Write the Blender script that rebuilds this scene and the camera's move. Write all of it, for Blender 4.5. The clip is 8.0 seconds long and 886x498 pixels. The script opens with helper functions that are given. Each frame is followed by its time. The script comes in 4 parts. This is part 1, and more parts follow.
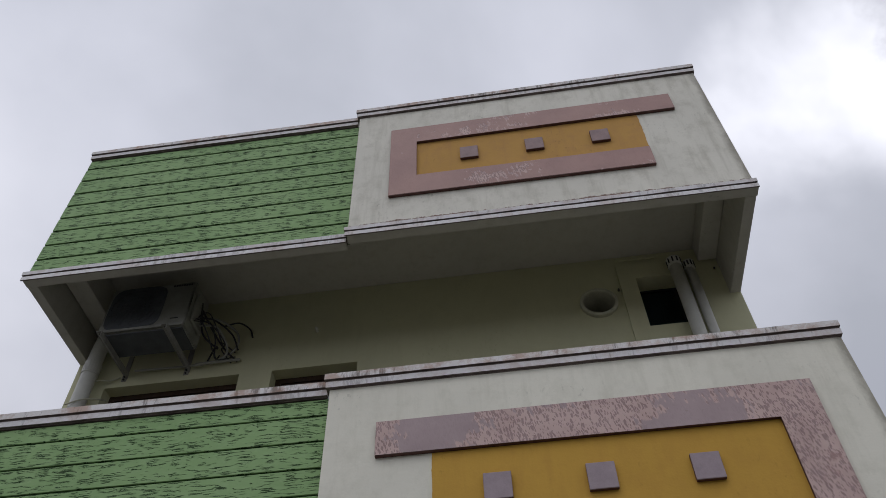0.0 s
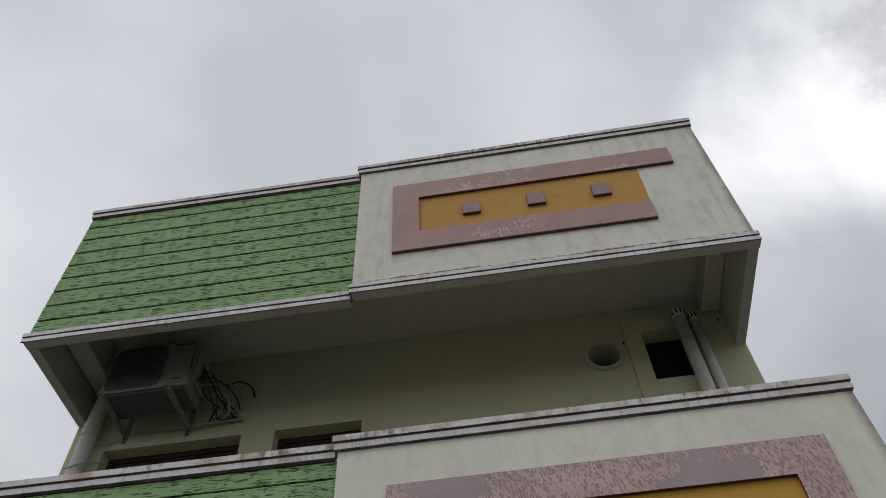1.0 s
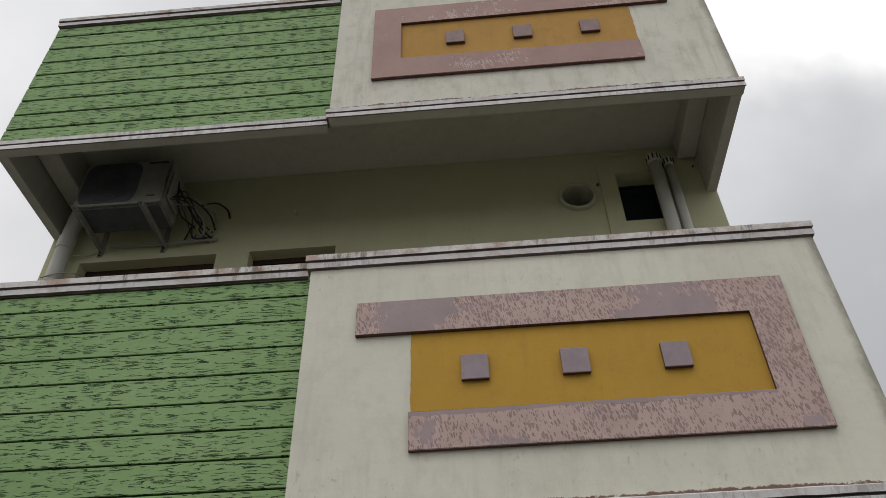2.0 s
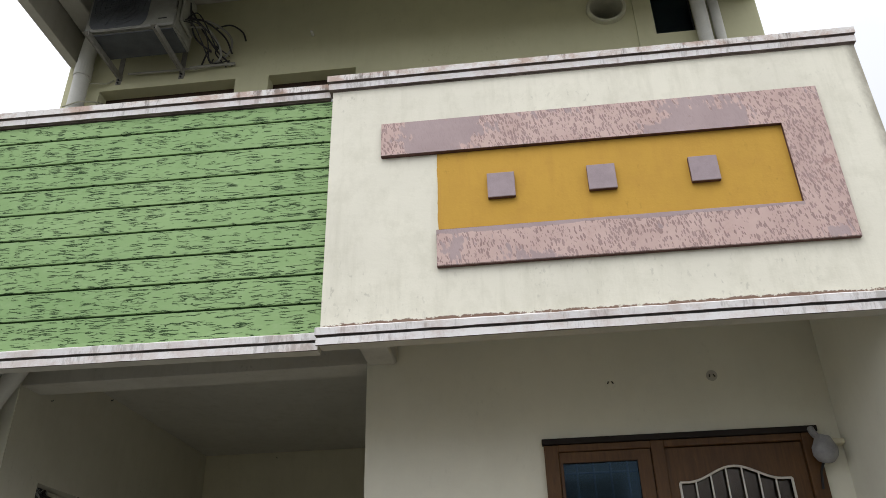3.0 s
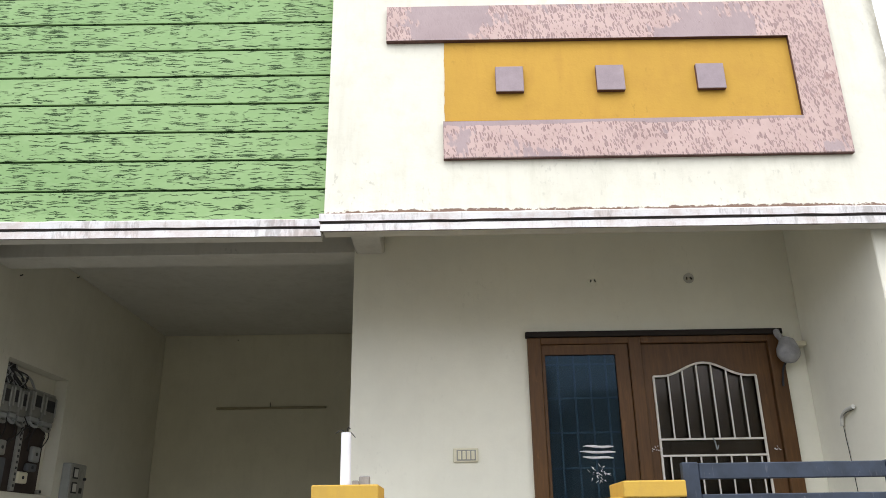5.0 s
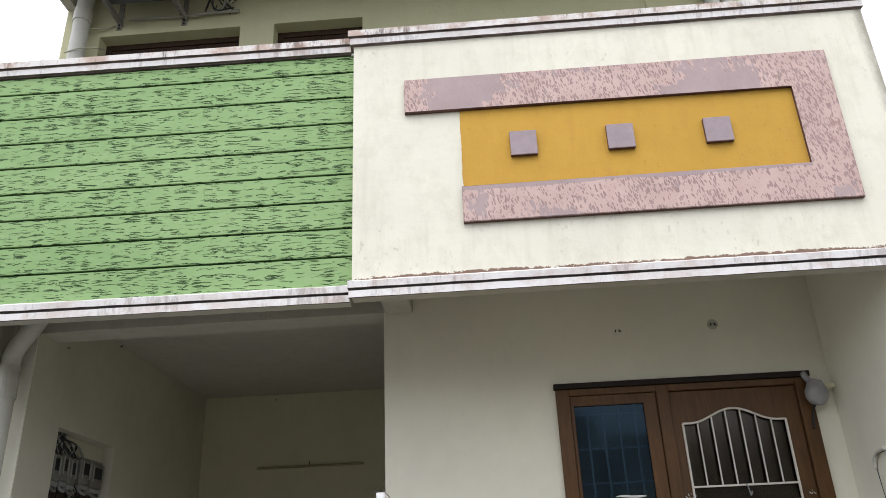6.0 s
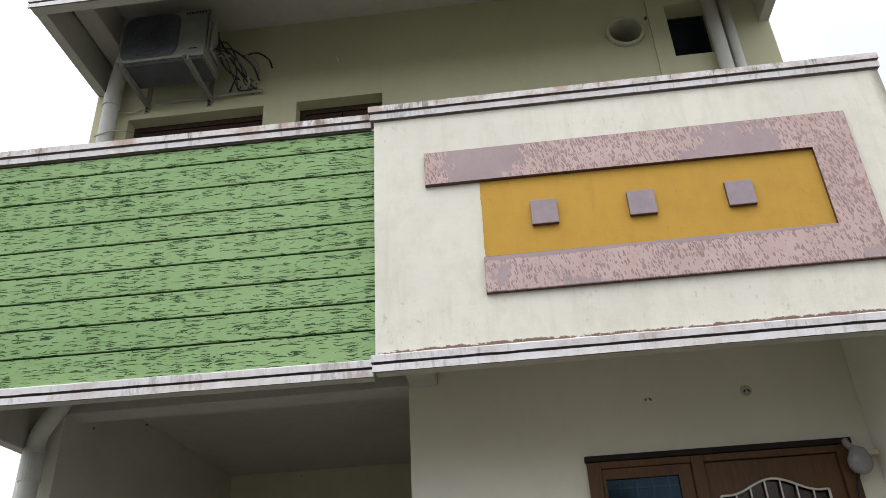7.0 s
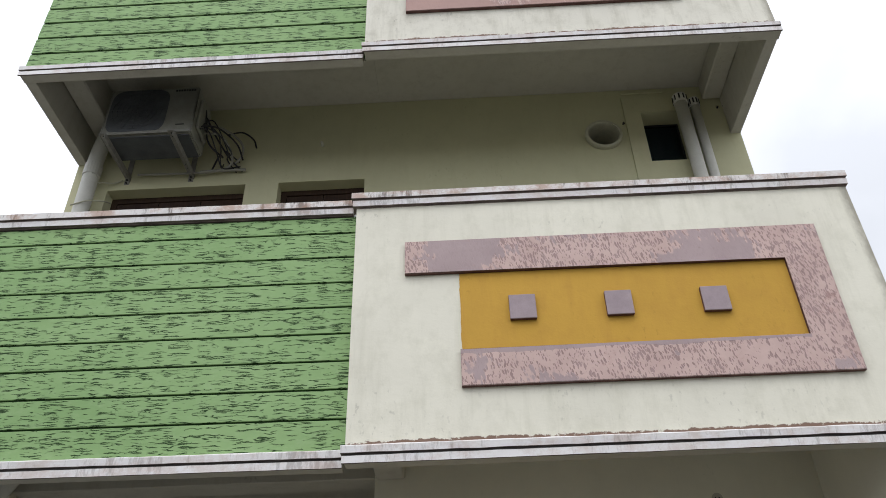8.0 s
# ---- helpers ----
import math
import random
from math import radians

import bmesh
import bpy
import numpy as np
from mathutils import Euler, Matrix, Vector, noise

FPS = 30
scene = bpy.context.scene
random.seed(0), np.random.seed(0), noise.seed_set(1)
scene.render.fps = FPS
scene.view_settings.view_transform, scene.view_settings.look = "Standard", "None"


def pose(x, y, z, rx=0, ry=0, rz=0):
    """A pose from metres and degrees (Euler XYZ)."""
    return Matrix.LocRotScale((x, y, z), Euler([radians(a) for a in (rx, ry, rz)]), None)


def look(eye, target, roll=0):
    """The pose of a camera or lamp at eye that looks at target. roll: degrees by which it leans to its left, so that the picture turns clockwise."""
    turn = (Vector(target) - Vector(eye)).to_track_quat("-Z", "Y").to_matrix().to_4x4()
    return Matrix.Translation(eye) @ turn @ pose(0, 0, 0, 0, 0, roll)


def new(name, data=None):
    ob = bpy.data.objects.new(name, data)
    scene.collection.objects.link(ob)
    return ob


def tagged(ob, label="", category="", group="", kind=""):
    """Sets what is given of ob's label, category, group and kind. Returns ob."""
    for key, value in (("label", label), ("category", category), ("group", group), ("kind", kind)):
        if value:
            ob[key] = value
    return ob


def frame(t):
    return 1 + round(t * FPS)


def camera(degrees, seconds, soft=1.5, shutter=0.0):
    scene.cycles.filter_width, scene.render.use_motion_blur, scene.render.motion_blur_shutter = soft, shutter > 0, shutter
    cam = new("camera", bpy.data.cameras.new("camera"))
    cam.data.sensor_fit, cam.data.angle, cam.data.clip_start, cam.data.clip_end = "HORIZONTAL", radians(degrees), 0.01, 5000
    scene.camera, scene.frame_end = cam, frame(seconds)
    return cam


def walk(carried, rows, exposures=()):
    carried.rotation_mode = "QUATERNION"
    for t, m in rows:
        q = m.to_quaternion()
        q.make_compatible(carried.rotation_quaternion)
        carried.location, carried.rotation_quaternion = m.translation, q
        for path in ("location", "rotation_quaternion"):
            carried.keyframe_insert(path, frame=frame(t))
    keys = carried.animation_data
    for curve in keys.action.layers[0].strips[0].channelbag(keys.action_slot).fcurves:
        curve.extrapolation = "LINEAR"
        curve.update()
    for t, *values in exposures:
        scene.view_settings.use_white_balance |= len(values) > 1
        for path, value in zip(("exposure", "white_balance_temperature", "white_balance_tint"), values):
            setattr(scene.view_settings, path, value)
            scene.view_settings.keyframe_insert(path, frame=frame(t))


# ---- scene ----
cam = camera(59.8, 8.0, soft=0.48)
PATH = [
    (0, (0.222, 0.335, 1.001), (0.082, 1.634, 2.515), -2.0),
    (0.5, (0.16, 0.264, 1.025), (0.081, 1.516, 2.583), -0.9),
    (1, (0.134, 0.272, 1.048), (0.03, 1.48, 2.639), -3.7),
    (1.5, (0.136, 0.315, 1.038), (0.132, 1.599, 2.571), -4.6),
    (2, (0.136, 0.346, 0.976), (0.048, 1.85, 2.291), -1.8),
    (2.2, (0.135, 0.346, 0.954), (0.01, 1.934, 2.162), -1.5),
    (3.3, (0.047, 0.394, 0.928), (-0.166, 2.179, 1.805), -1.4),
    (3.5, (-0.018, 0.42, 0.905), (-0.292, 2.222, 1.728), -2.1),
    (4, (-0.133, 0.541, 0.904), (-0.385, 2.381, 1.646), -1.2),
    (4.5, (-0.239, 0.452, 0.898), (-0.312, 2.334, 1.57), -0.1),
    (4.7, (-0.288, 0.408, 0.924), (-0.283, 2.291, 1.598), -0.5),
    (5.8, (-0.259, 0.182, 0.946), (-0.333, 2.012, 1.749), -2.5),
    (6, (-0.224, 0.161, 0.953), (-0.314, 1.987, 1.762), -2.5),
    (6.5, (-0.213, 0.181, 0.931), (-0.453, 2.029, 1.657), -1.6),
    (7, (-0.212, 0.169, 0.988), (-0.352, 1.915, 1.954), -3.2),
    (7.5, (-0.256, 0.158, 1.003), (-0.315, 1.838, 2.087), -1.0),
    (8, (-0.278, 0.153, 1.017), (-0.318, 1.789, 2.167), -1.8),
]
EXPOSURES = [(0.0, -0.97, 6260, 13.5), (0.5, -0.86, 6220, 11), (1.0, -0.97, 6480, 9.5), (1.5, -0.90, 6600, 9), (2.0, -0.72, 6800, 9), (2.2, -0.58, 6800, 9), (3.3, 0.38, 6600, 10), (3.5, 0.43, 6600, 10), (4.0, 0.50, 6550, 10.3), (4.5, 0.84, 6520, 10.5), (4.7, 0.86, 6500, 10.5), (5.8, 0.52, 6550, 11), (6.5, 0.52, 6500, 10.5), (7.0, 0.20, 6500, 10.5), (7.5, 0.23, 6500, 10), (8.0, 0.07, 6480, 10)]
walk(cam, [(t, look(eye, target, roll)) for t, eye, target, roll in PATH], EXPOSURES)

# ---- world: an overcast, rainy sky ----
SUN_TURN, SUN_HEIGHT = radians(200), radians(58)
world = bpy.data.worlds.new("overcast_sky")
scene.world = world
world.use_nodes = True


def node(tree, kind, values=(), **props):
    n = tree.nodes.new(kind)
    for key, value in props.items():
        setattr(n, key, value)
    for key, value in dict(values).items():
        n.inputs[key].default_value = value
    return n


def link(tree, a, b):
    tree.links.new(a, b)


def ramp(tree, source, stops):
    n = node(tree, "ShaderNodeValToRGB")
    while len(n.color_ramp.elements) < len(stops):
        n.color_ramp.elements.new(0.5)
    for e, (p, c) in zip(n.color_ramp.elements, stops):
        e.position = p
        e.color = (*c, 1) if len(c) == 3 else (c[0], c[0], c[0], 1)
    link(tree, source, n.inputs[0])
    return n.outputs[0]


def mixed(tree, fac, a, b, how="MIX"):
    n = node(tree, "ShaderNodeMix", data_type="RGBA", blend_type=how)
    for socket, value in ((n.inputs[0], fac), (n.inputs[6], a), (n.inputs[7], b)):
        if isinstance(value, (int, float)):
            socket.default_value = value
        elif isinstance(value, tuple):
            socket.default_value = (*value[:3], 1)
        else:
            link(tree, value, socket)
    return n.outputs[2]


def calc(tree, op, a, b=0.0, c=0.0, clamp=False):
    n = node(tree, "ShaderNodeMath", operation=op, use_clamp=clamp)
    for i, value in enumerate((a, b, c)):
        if isinstance(value, (int, float)):
            n.inputs[i].default_value = value
        else:
            link(tree, value, n.inputs[i])
    return n.outputs[0]


wt = world.node_tree
wt.nodes.clear()
sky = node(wt, "ShaderNodeTexSky", sky_type="NISHITA", sun_disc=False, sun_elevation=SUN_HEIGHT, sun_rotation=SUN_TURN)
way = node(wt, "ShaderNodeTexCoord").outputs["Generated"]
stretch = node(wt, "ShaderNodeMapping", {"Scale": (1.0, 1.0, 1.25), "Location": (0.35, 0.1, 0.2)})
link(wt, way, stretch.inputs[0])
cloud = node(wt, "ShaderNodeTexNoise", {"Scale": 1.9, "Detail": 6.0, "Roughness": 0.48, "Distortion": 0.15})
link(wt, stretch.outputs[0], cloud.inputs["Vector"])
grey = ramp(wt, cloud.outputs[0], [(0.30, (0.90, 0.935, 1.01)), (0.50, (1.17, 1.20, 1.29)), (0.70, (1.47, 1.49, 1.57))])
# a thinner stretch of cloud, brighter
split = node(wt, "ShaderNodeVectorMath", operation="DOT_PRODUCT")
link(wt, way, split.inputs[0])
split.inputs[1].default_value = (0.43, 0.45, 0.78)
thin = calc(wt, "MULTIPLY_ADD", cloud.outputs[0], 0.10, split.outputs["Value"])
gap = node(wt, "ShaderNodeMapRange", {"From Min": 1.020, "From Max": 1.046, "To Min": 0.0, "To Max": 0.9}, interpolation_type="SMOOTHSTEP")
link(wt, thin, gap.inputs[0])
grey = mixed(wt, gap.outputs[0], grey, (2.6, 2.6, 2.65))
split = node(wt, "ShaderNodeVectorMath", operation="DOT_PRODUCT")
link(wt, way, split.inputs[0])
split.inputs[1].default_value = (0.475, 0.385, 0.79)
rag = node(wt, "ShaderNodeTexNoise", {"Scale": 9.0, "Detail": 5.0, "Roughness": 0.6})
link(wt, way, rag.inputs["Vector"])
thick = calc(wt, "MULTIPLY_ADD", rag.outputs[0], 0.014, split.outputs["Value"])
shade = node(wt, "ShaderNodeMapRange", {"From Min": 1.002, "From Max": 1.006, "To Min": 0.0, "To Max": 0.8}, interpolation_type="SMOOTHSTEP")
link(wt, thick, shade.inputs[0])
grey = mixed(wt, shade.outputs[0], grey, (0.95, 0.96, 1.02))
# the cloud is lighter on the sun's side of the sky, low at the camera's back
side = node(wt, "ShaderNodeSeparateXYZ")
link(wt, way, side.inputs[0])
lift = node(wt, "ShaderNodeMapRange", {"From Min": 0.35, "From Max": -0.8, "To Min": 1.13, "To Max": 1.35}, interpolation_type="SMOOTHSTEP")
link(wt, side.outputs[1], lift.inputs[0])
bright = node(wt, "ShaderNodeVectorMath", operation="SCALE")
link(wt, grey, bright.inputs[0])
# and, as under any overcast sky, lighter overhead than low down
high = node(wt, "ShaderNodeMapRange", {"From Min": 0.30, "From Max": 0.85, "To Min": 0.80, "To Max": 1.09}, interpolation_type="SMOOTHSTEP")
link(wt, side.outputs[2], high.inputs[0])
link(wt, calc(wt, "MULTIPLY", lift.outputs[0], high.outputs[0]), bright.inputs["Scale"])
veil = node(wt, "ShaderNodeBackground", {"Strength": 0.95})
link(wt, bright.outputs[0], veil.inputs[0])
blue = node(wt, "ShaderNodeBackground", {"Strength": 0.06})
link(wt, sky.outputs[0], blue.inputs[0])
both = node(wt, "ShaderNodeMixShader", {0: 0.9})
link(wt, blue.outputs[0], both.inputs[1])
link(wt, veil.outputs[0], both.inputs[2])
out = node(wt, "ShaderNodeOutputWorld")
link(wt, both.outputs[0], out.inputs[0])

sun = new("sun", bpy.data.lights.new("sun", "SUN"))
sun.data.energy, sun.data.angle, sun.data.color = 0.8, radians(35), (1.0, 0.97, 0.92)
sun.matrix_world = look((-1.8, -5.0, 8.5), (0, 0, 0))

# ---- materials ----


def material(name, rough=0.8, metal=0.0, spec=0.3):
    m = bpy.data.materials.new(name)
    m.use_nodes = True
    t = m.node_tree
    b = t.nodes["Principled BSDF"]
    b.inputs["Roughness"].default_value = rough
    b.inputs["Metallic"].default_value = metal
    b.inputs["Specular IOR Level"].default_value = spec
    place = node(t, "ShaderNodeTexCoord").outputs["Object"]
    return m, t, b, place


def noise_of(t, place, scale, size=(1, 1, 1), detail=4.0, rough=0.55, shift=(0, 0, 0), distort=0.0):
    m = node(t, "ShaderNodeMapping", {"Scale": size, "Location": shift})
    link(t, place, m.inputs[0])
    n = node(t, "ShaderNodeTexNoise", {"Scale": scale, "Detail": detail, "Roughness": rough, "Distortion": distort})
    link(t, m.outputs[0], n.inputs["Vector"])
    return n.outputs[0]


def relief(t, b, height, strength, distance, under=None):
    n = node(t, "ShaderNodeBump", {"Strength": strength, "Distance": distance})
    link(t, height, n.inputs["Height"])
    if under is not None:
        link(t, under, n.inputs["Normal"])
    link(t, n.outputs[0], b.inputs["Normal"])
    return n.outputs[0]


def plain(name, colour, rough=0.6, metal=0.0, vary=0.12, scale=9.0, bump=0.15, spec=0.3):
    """A painted or moulded surface with slight blotches and grain."""
    m, t, b, place = material(name, rough, metal, spec)
    low = tuple(c * (1 - vary) for c in colour)
    high = tuple(min(1, c * (1 + vary)) for c in colour)
    big = noise_of(t, place, scale, detail=5)
    fine = noise_of(t, place, scale * 14, detail=3)
    c = ramp(t, big, [(0.3, low), (0.7, high)])
    c = mixed(t, 0.25, c, ramp(t, fine, [(0.35, low), (0.65, high)]))
    link(t, c, b.inputs["Base Color"])
    relief(t, b, fine, bump, 0.002)
    return m


def streaked_plaster(name, base, stain, ledges=(), rust=(0.16, 0.085, 0.055), edge=None, wear=0.5, mould=0.0, grit=0.3):
    """Weathered paint on plaster: blotches, washed-down streaks, fine grain, dirt that lies along ledges."""
    m, t, b, place = material(name, 0.85)
    blotch = noise_of(t, place, 1.7, detail=6, rough=0.6)
    c = ramp(t, blotch, [(0.25, tuple(v * 0.90 for v in base)), (0.6, base)])
    streak = noise_of(t, place, 3.0, (4.5, 4.5, 0.55), detail=6, rough=0.65, shift=(3, 1, 0))
    mask = ramp(t, streak, [(0.52, (0.0,)), (0.78, (wear,))])
    c = mixed(t, mask, c, stain)
    smudge = noise_of(t, place, 8.5, (1, 1, 0.8), detail=7, rough=0.7, shift=(6, 3, 2))
    c = mixed(t, ramp(t, smudge, [(0.48, (0.0,)), (0.68, (0.8 * wear,))]), c, stain)
    speck = noise_of(t, place, 42, (1, 1, 0.6), detail=2, rough=0.6, shift=(0, 4, 2))
    patch = noise_of(t, place, 2.6, detail=3, shift=(7, 0, 0))
    spots = calc(t, "MULTIPLY", ramp(t, speck, [(0.62, (0.0,)), (0.70, (1.0,))]), ramp(t, patch, [(0.5, (0.0,)), (0.68, (0.7 * wear,))]))
    c = mixed(t, spots, c, tuple(v * 0.5 for v in stain))
    if ledges:
        z = node(t, "ShaderNodeSeparateXYZ")
        link(t, place, z.inputs[0])
        ragged = noise_of(t, place, 22, (1, 1, 1.2), detail=8, rough=0.75, shift=(1, 2, 9))
        wide = noise_of(t, place, 1.3, (1, 1, 0.1), detail=2, shift=(5, 2, 9))
        for low, tall in ledges:
            rise = calc(t, "SUBTRACT", z.outputs[2], low)
            near = node(t, "ShaderNodeMapRange", {"From Min": 0.0, "From Max": tall, "To Min": 1.0, "To Max": 0.0})
            link(t, rise, near.inputs[0])
            above = calc(t, "GREATER_THAN", rise, -0.002)
            dirt = calc(t, "MULTIPLY", calc(t, "MULTIPLY", near.outputs[0], above), calc(t, "MULTIPLY_ADD", ragged, 2.0, calc(t, "MULTIPLY_ADD", wide, 1.0, -0.70)))
            c = mixed(t, ramp(t, dirt, [(0.38, (0.0,)), (0.46, (0.9,))]), c, rust)
    if edge is not None:
        x = node(t, "ShaderNodeSeparateXYZ")
        link(t, place, x.inputs[0])
        close = node(t, "ShaderNodeMapRange", {"From Min": edge - 0.13, "From Max": edge, "To Min": 0.0, "To Max": 1.0})
        link(t, x.outputs[0], close.inputs[0])
        patchy = noise_of(t, place, 5.0, (1.5, 1.5, 0.7), detail=8, rough=0.7, shift=(4, 4, 1))
        c = mixed(t, ramp(t, calc(t, "MULTIPLY", close.outputs[0], calc(t, "ADD", patchy, 0.25)), [(0.38, (0.0,)), (0.72, (0.8,))]), c, (0.27, 0.25, 0.20))
    if mould:
        drip = noise_of(t, place, 5.0, (4.2, 1, 0.9), detail=7, rough=0.75, shift=(2, 8, 1))
        where = noise_of(t, place, 1.6, (1, 1, 1), detail=3, shift=(8, 8, 1))
        c = mixed(t, ramp(t, calc(t, "MULTIPLY_ADD", where, 0.5, drip), [(0.79, (0.0,)), (0.90, (mould,))]), c, (0.12, 0.095, 0.078))
        brown = noise_of(t, place, 3.0, (1.6, 1, 2), detail=8, rough=0.75, shift=(9, 1, 1))
        c = mixed(t, ramp(t, brown, [(0.46, (0.0,)), (0.60, (mould * 0.85,))]), c, (0.42, 0.265, 0.195))
    link(t, c, b.inputs["Base Color"])
    grain = noise_of(t, place, 90, detail=4)
    trowel = noise_of(t, place, 7, (1, 1, 2), detail=3)
    under = relief(t, b, trowel, 0.25, 0.006)
    relief(t, b, grain, grit, 0.005 * grit, under)
    return m


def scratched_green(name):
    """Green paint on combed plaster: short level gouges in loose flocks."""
    m, t, b, place = material(name, 0.72)
    info = node(t, "ShaderNodeObjectInfo").outputs["Random"]
    slip = node(t, "ShaderNodeCombineXYZ")
    link(t, calc(t, "MULTIPLY", info, 37.0), slip.inputs[0])
    link(t, calc(t, "MULTIPLY", info, 11.0), slip.inputs[2])
    moved = node(t, "ShaderNodeVectorMath", operation="ADD")
    link(t, place, moved.inputs[0])
    link(t, slip.outputs[0], moved.inputs[1])
    p = moved.outputs[0]
    flock = noise_of(t, p, 6.5, (1, 1, 3.4), detail=3.0, shift=(4, 4, 4))
    waver = node(t, "ShaderNodeTexNoise", {"Scale": 11.0, "Detail": 6.0, "Roughness": 0.72})
    link(t, p, waver.inputs["Vector"])
    shove = node(t, "ShaderNodeVectorMath", operation="MULTIPLY_ADD")
    link(t, waver.outputs["Color"], shove.inputs[0])
    shove.inputs[1].default_value = (0.06, 0.0, 0.042)
    link(t, p, shove.inputs[2])
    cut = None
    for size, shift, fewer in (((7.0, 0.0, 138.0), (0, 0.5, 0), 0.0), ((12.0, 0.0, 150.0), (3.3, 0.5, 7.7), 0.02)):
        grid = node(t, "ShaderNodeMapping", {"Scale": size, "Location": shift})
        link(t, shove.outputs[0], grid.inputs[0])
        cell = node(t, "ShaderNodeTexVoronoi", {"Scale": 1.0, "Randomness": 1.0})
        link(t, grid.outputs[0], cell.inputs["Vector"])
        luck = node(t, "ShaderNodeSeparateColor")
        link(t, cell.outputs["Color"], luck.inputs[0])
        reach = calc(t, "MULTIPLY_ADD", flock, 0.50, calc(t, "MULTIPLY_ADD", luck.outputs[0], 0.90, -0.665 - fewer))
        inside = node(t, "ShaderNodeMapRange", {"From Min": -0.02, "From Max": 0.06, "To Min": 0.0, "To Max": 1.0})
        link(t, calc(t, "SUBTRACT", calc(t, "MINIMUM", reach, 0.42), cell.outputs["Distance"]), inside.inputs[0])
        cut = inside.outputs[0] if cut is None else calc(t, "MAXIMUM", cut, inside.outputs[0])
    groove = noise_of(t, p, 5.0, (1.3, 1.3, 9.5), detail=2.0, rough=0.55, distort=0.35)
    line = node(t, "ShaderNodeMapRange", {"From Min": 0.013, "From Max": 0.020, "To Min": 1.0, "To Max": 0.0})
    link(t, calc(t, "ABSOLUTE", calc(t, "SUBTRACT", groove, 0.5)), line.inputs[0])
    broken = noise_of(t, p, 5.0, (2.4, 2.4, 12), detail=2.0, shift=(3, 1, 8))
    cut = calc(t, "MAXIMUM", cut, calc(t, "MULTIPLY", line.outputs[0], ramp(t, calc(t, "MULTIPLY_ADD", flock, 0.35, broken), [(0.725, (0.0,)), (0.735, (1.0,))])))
    tone = noise_of(t, place, 1.1, (1, 1, 1.5), detail=5, shift=(2, 2, 2))
    c = ramp(t, tone, [(0.3, (0.226, 0.372, 0.152)), (0.7, (0.290, 0.442, 0.198))])
    pale = noise_of(t, p, 14, (1, 1, 2.5), detail=5, rough=0.65)
    c = mixed(t, ramp(t, pale, [(0.50, (0.0,)), (0.75, (0.4,))]), c, (0.36, 0.49, 0.27))
    c = mixed(t, 0.08, c, mixed(t, info, (0.12, 0.26, 0.07), (0.26, 0.40, 0.16)))
    # near-black green in the gouges paints in the shade inside them
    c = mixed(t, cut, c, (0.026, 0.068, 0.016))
    link(t, c, b.inputs["Base Color"])
    grain = noise_of(t, p, 70, detail=4)
    under = relief(t, b, grain, 0.35, 0.002)
    flip = calc(t, "SUBTRACT", 1.0, cut)
    relief(t, b, flip, 1.0, 0.02, under)
    return m


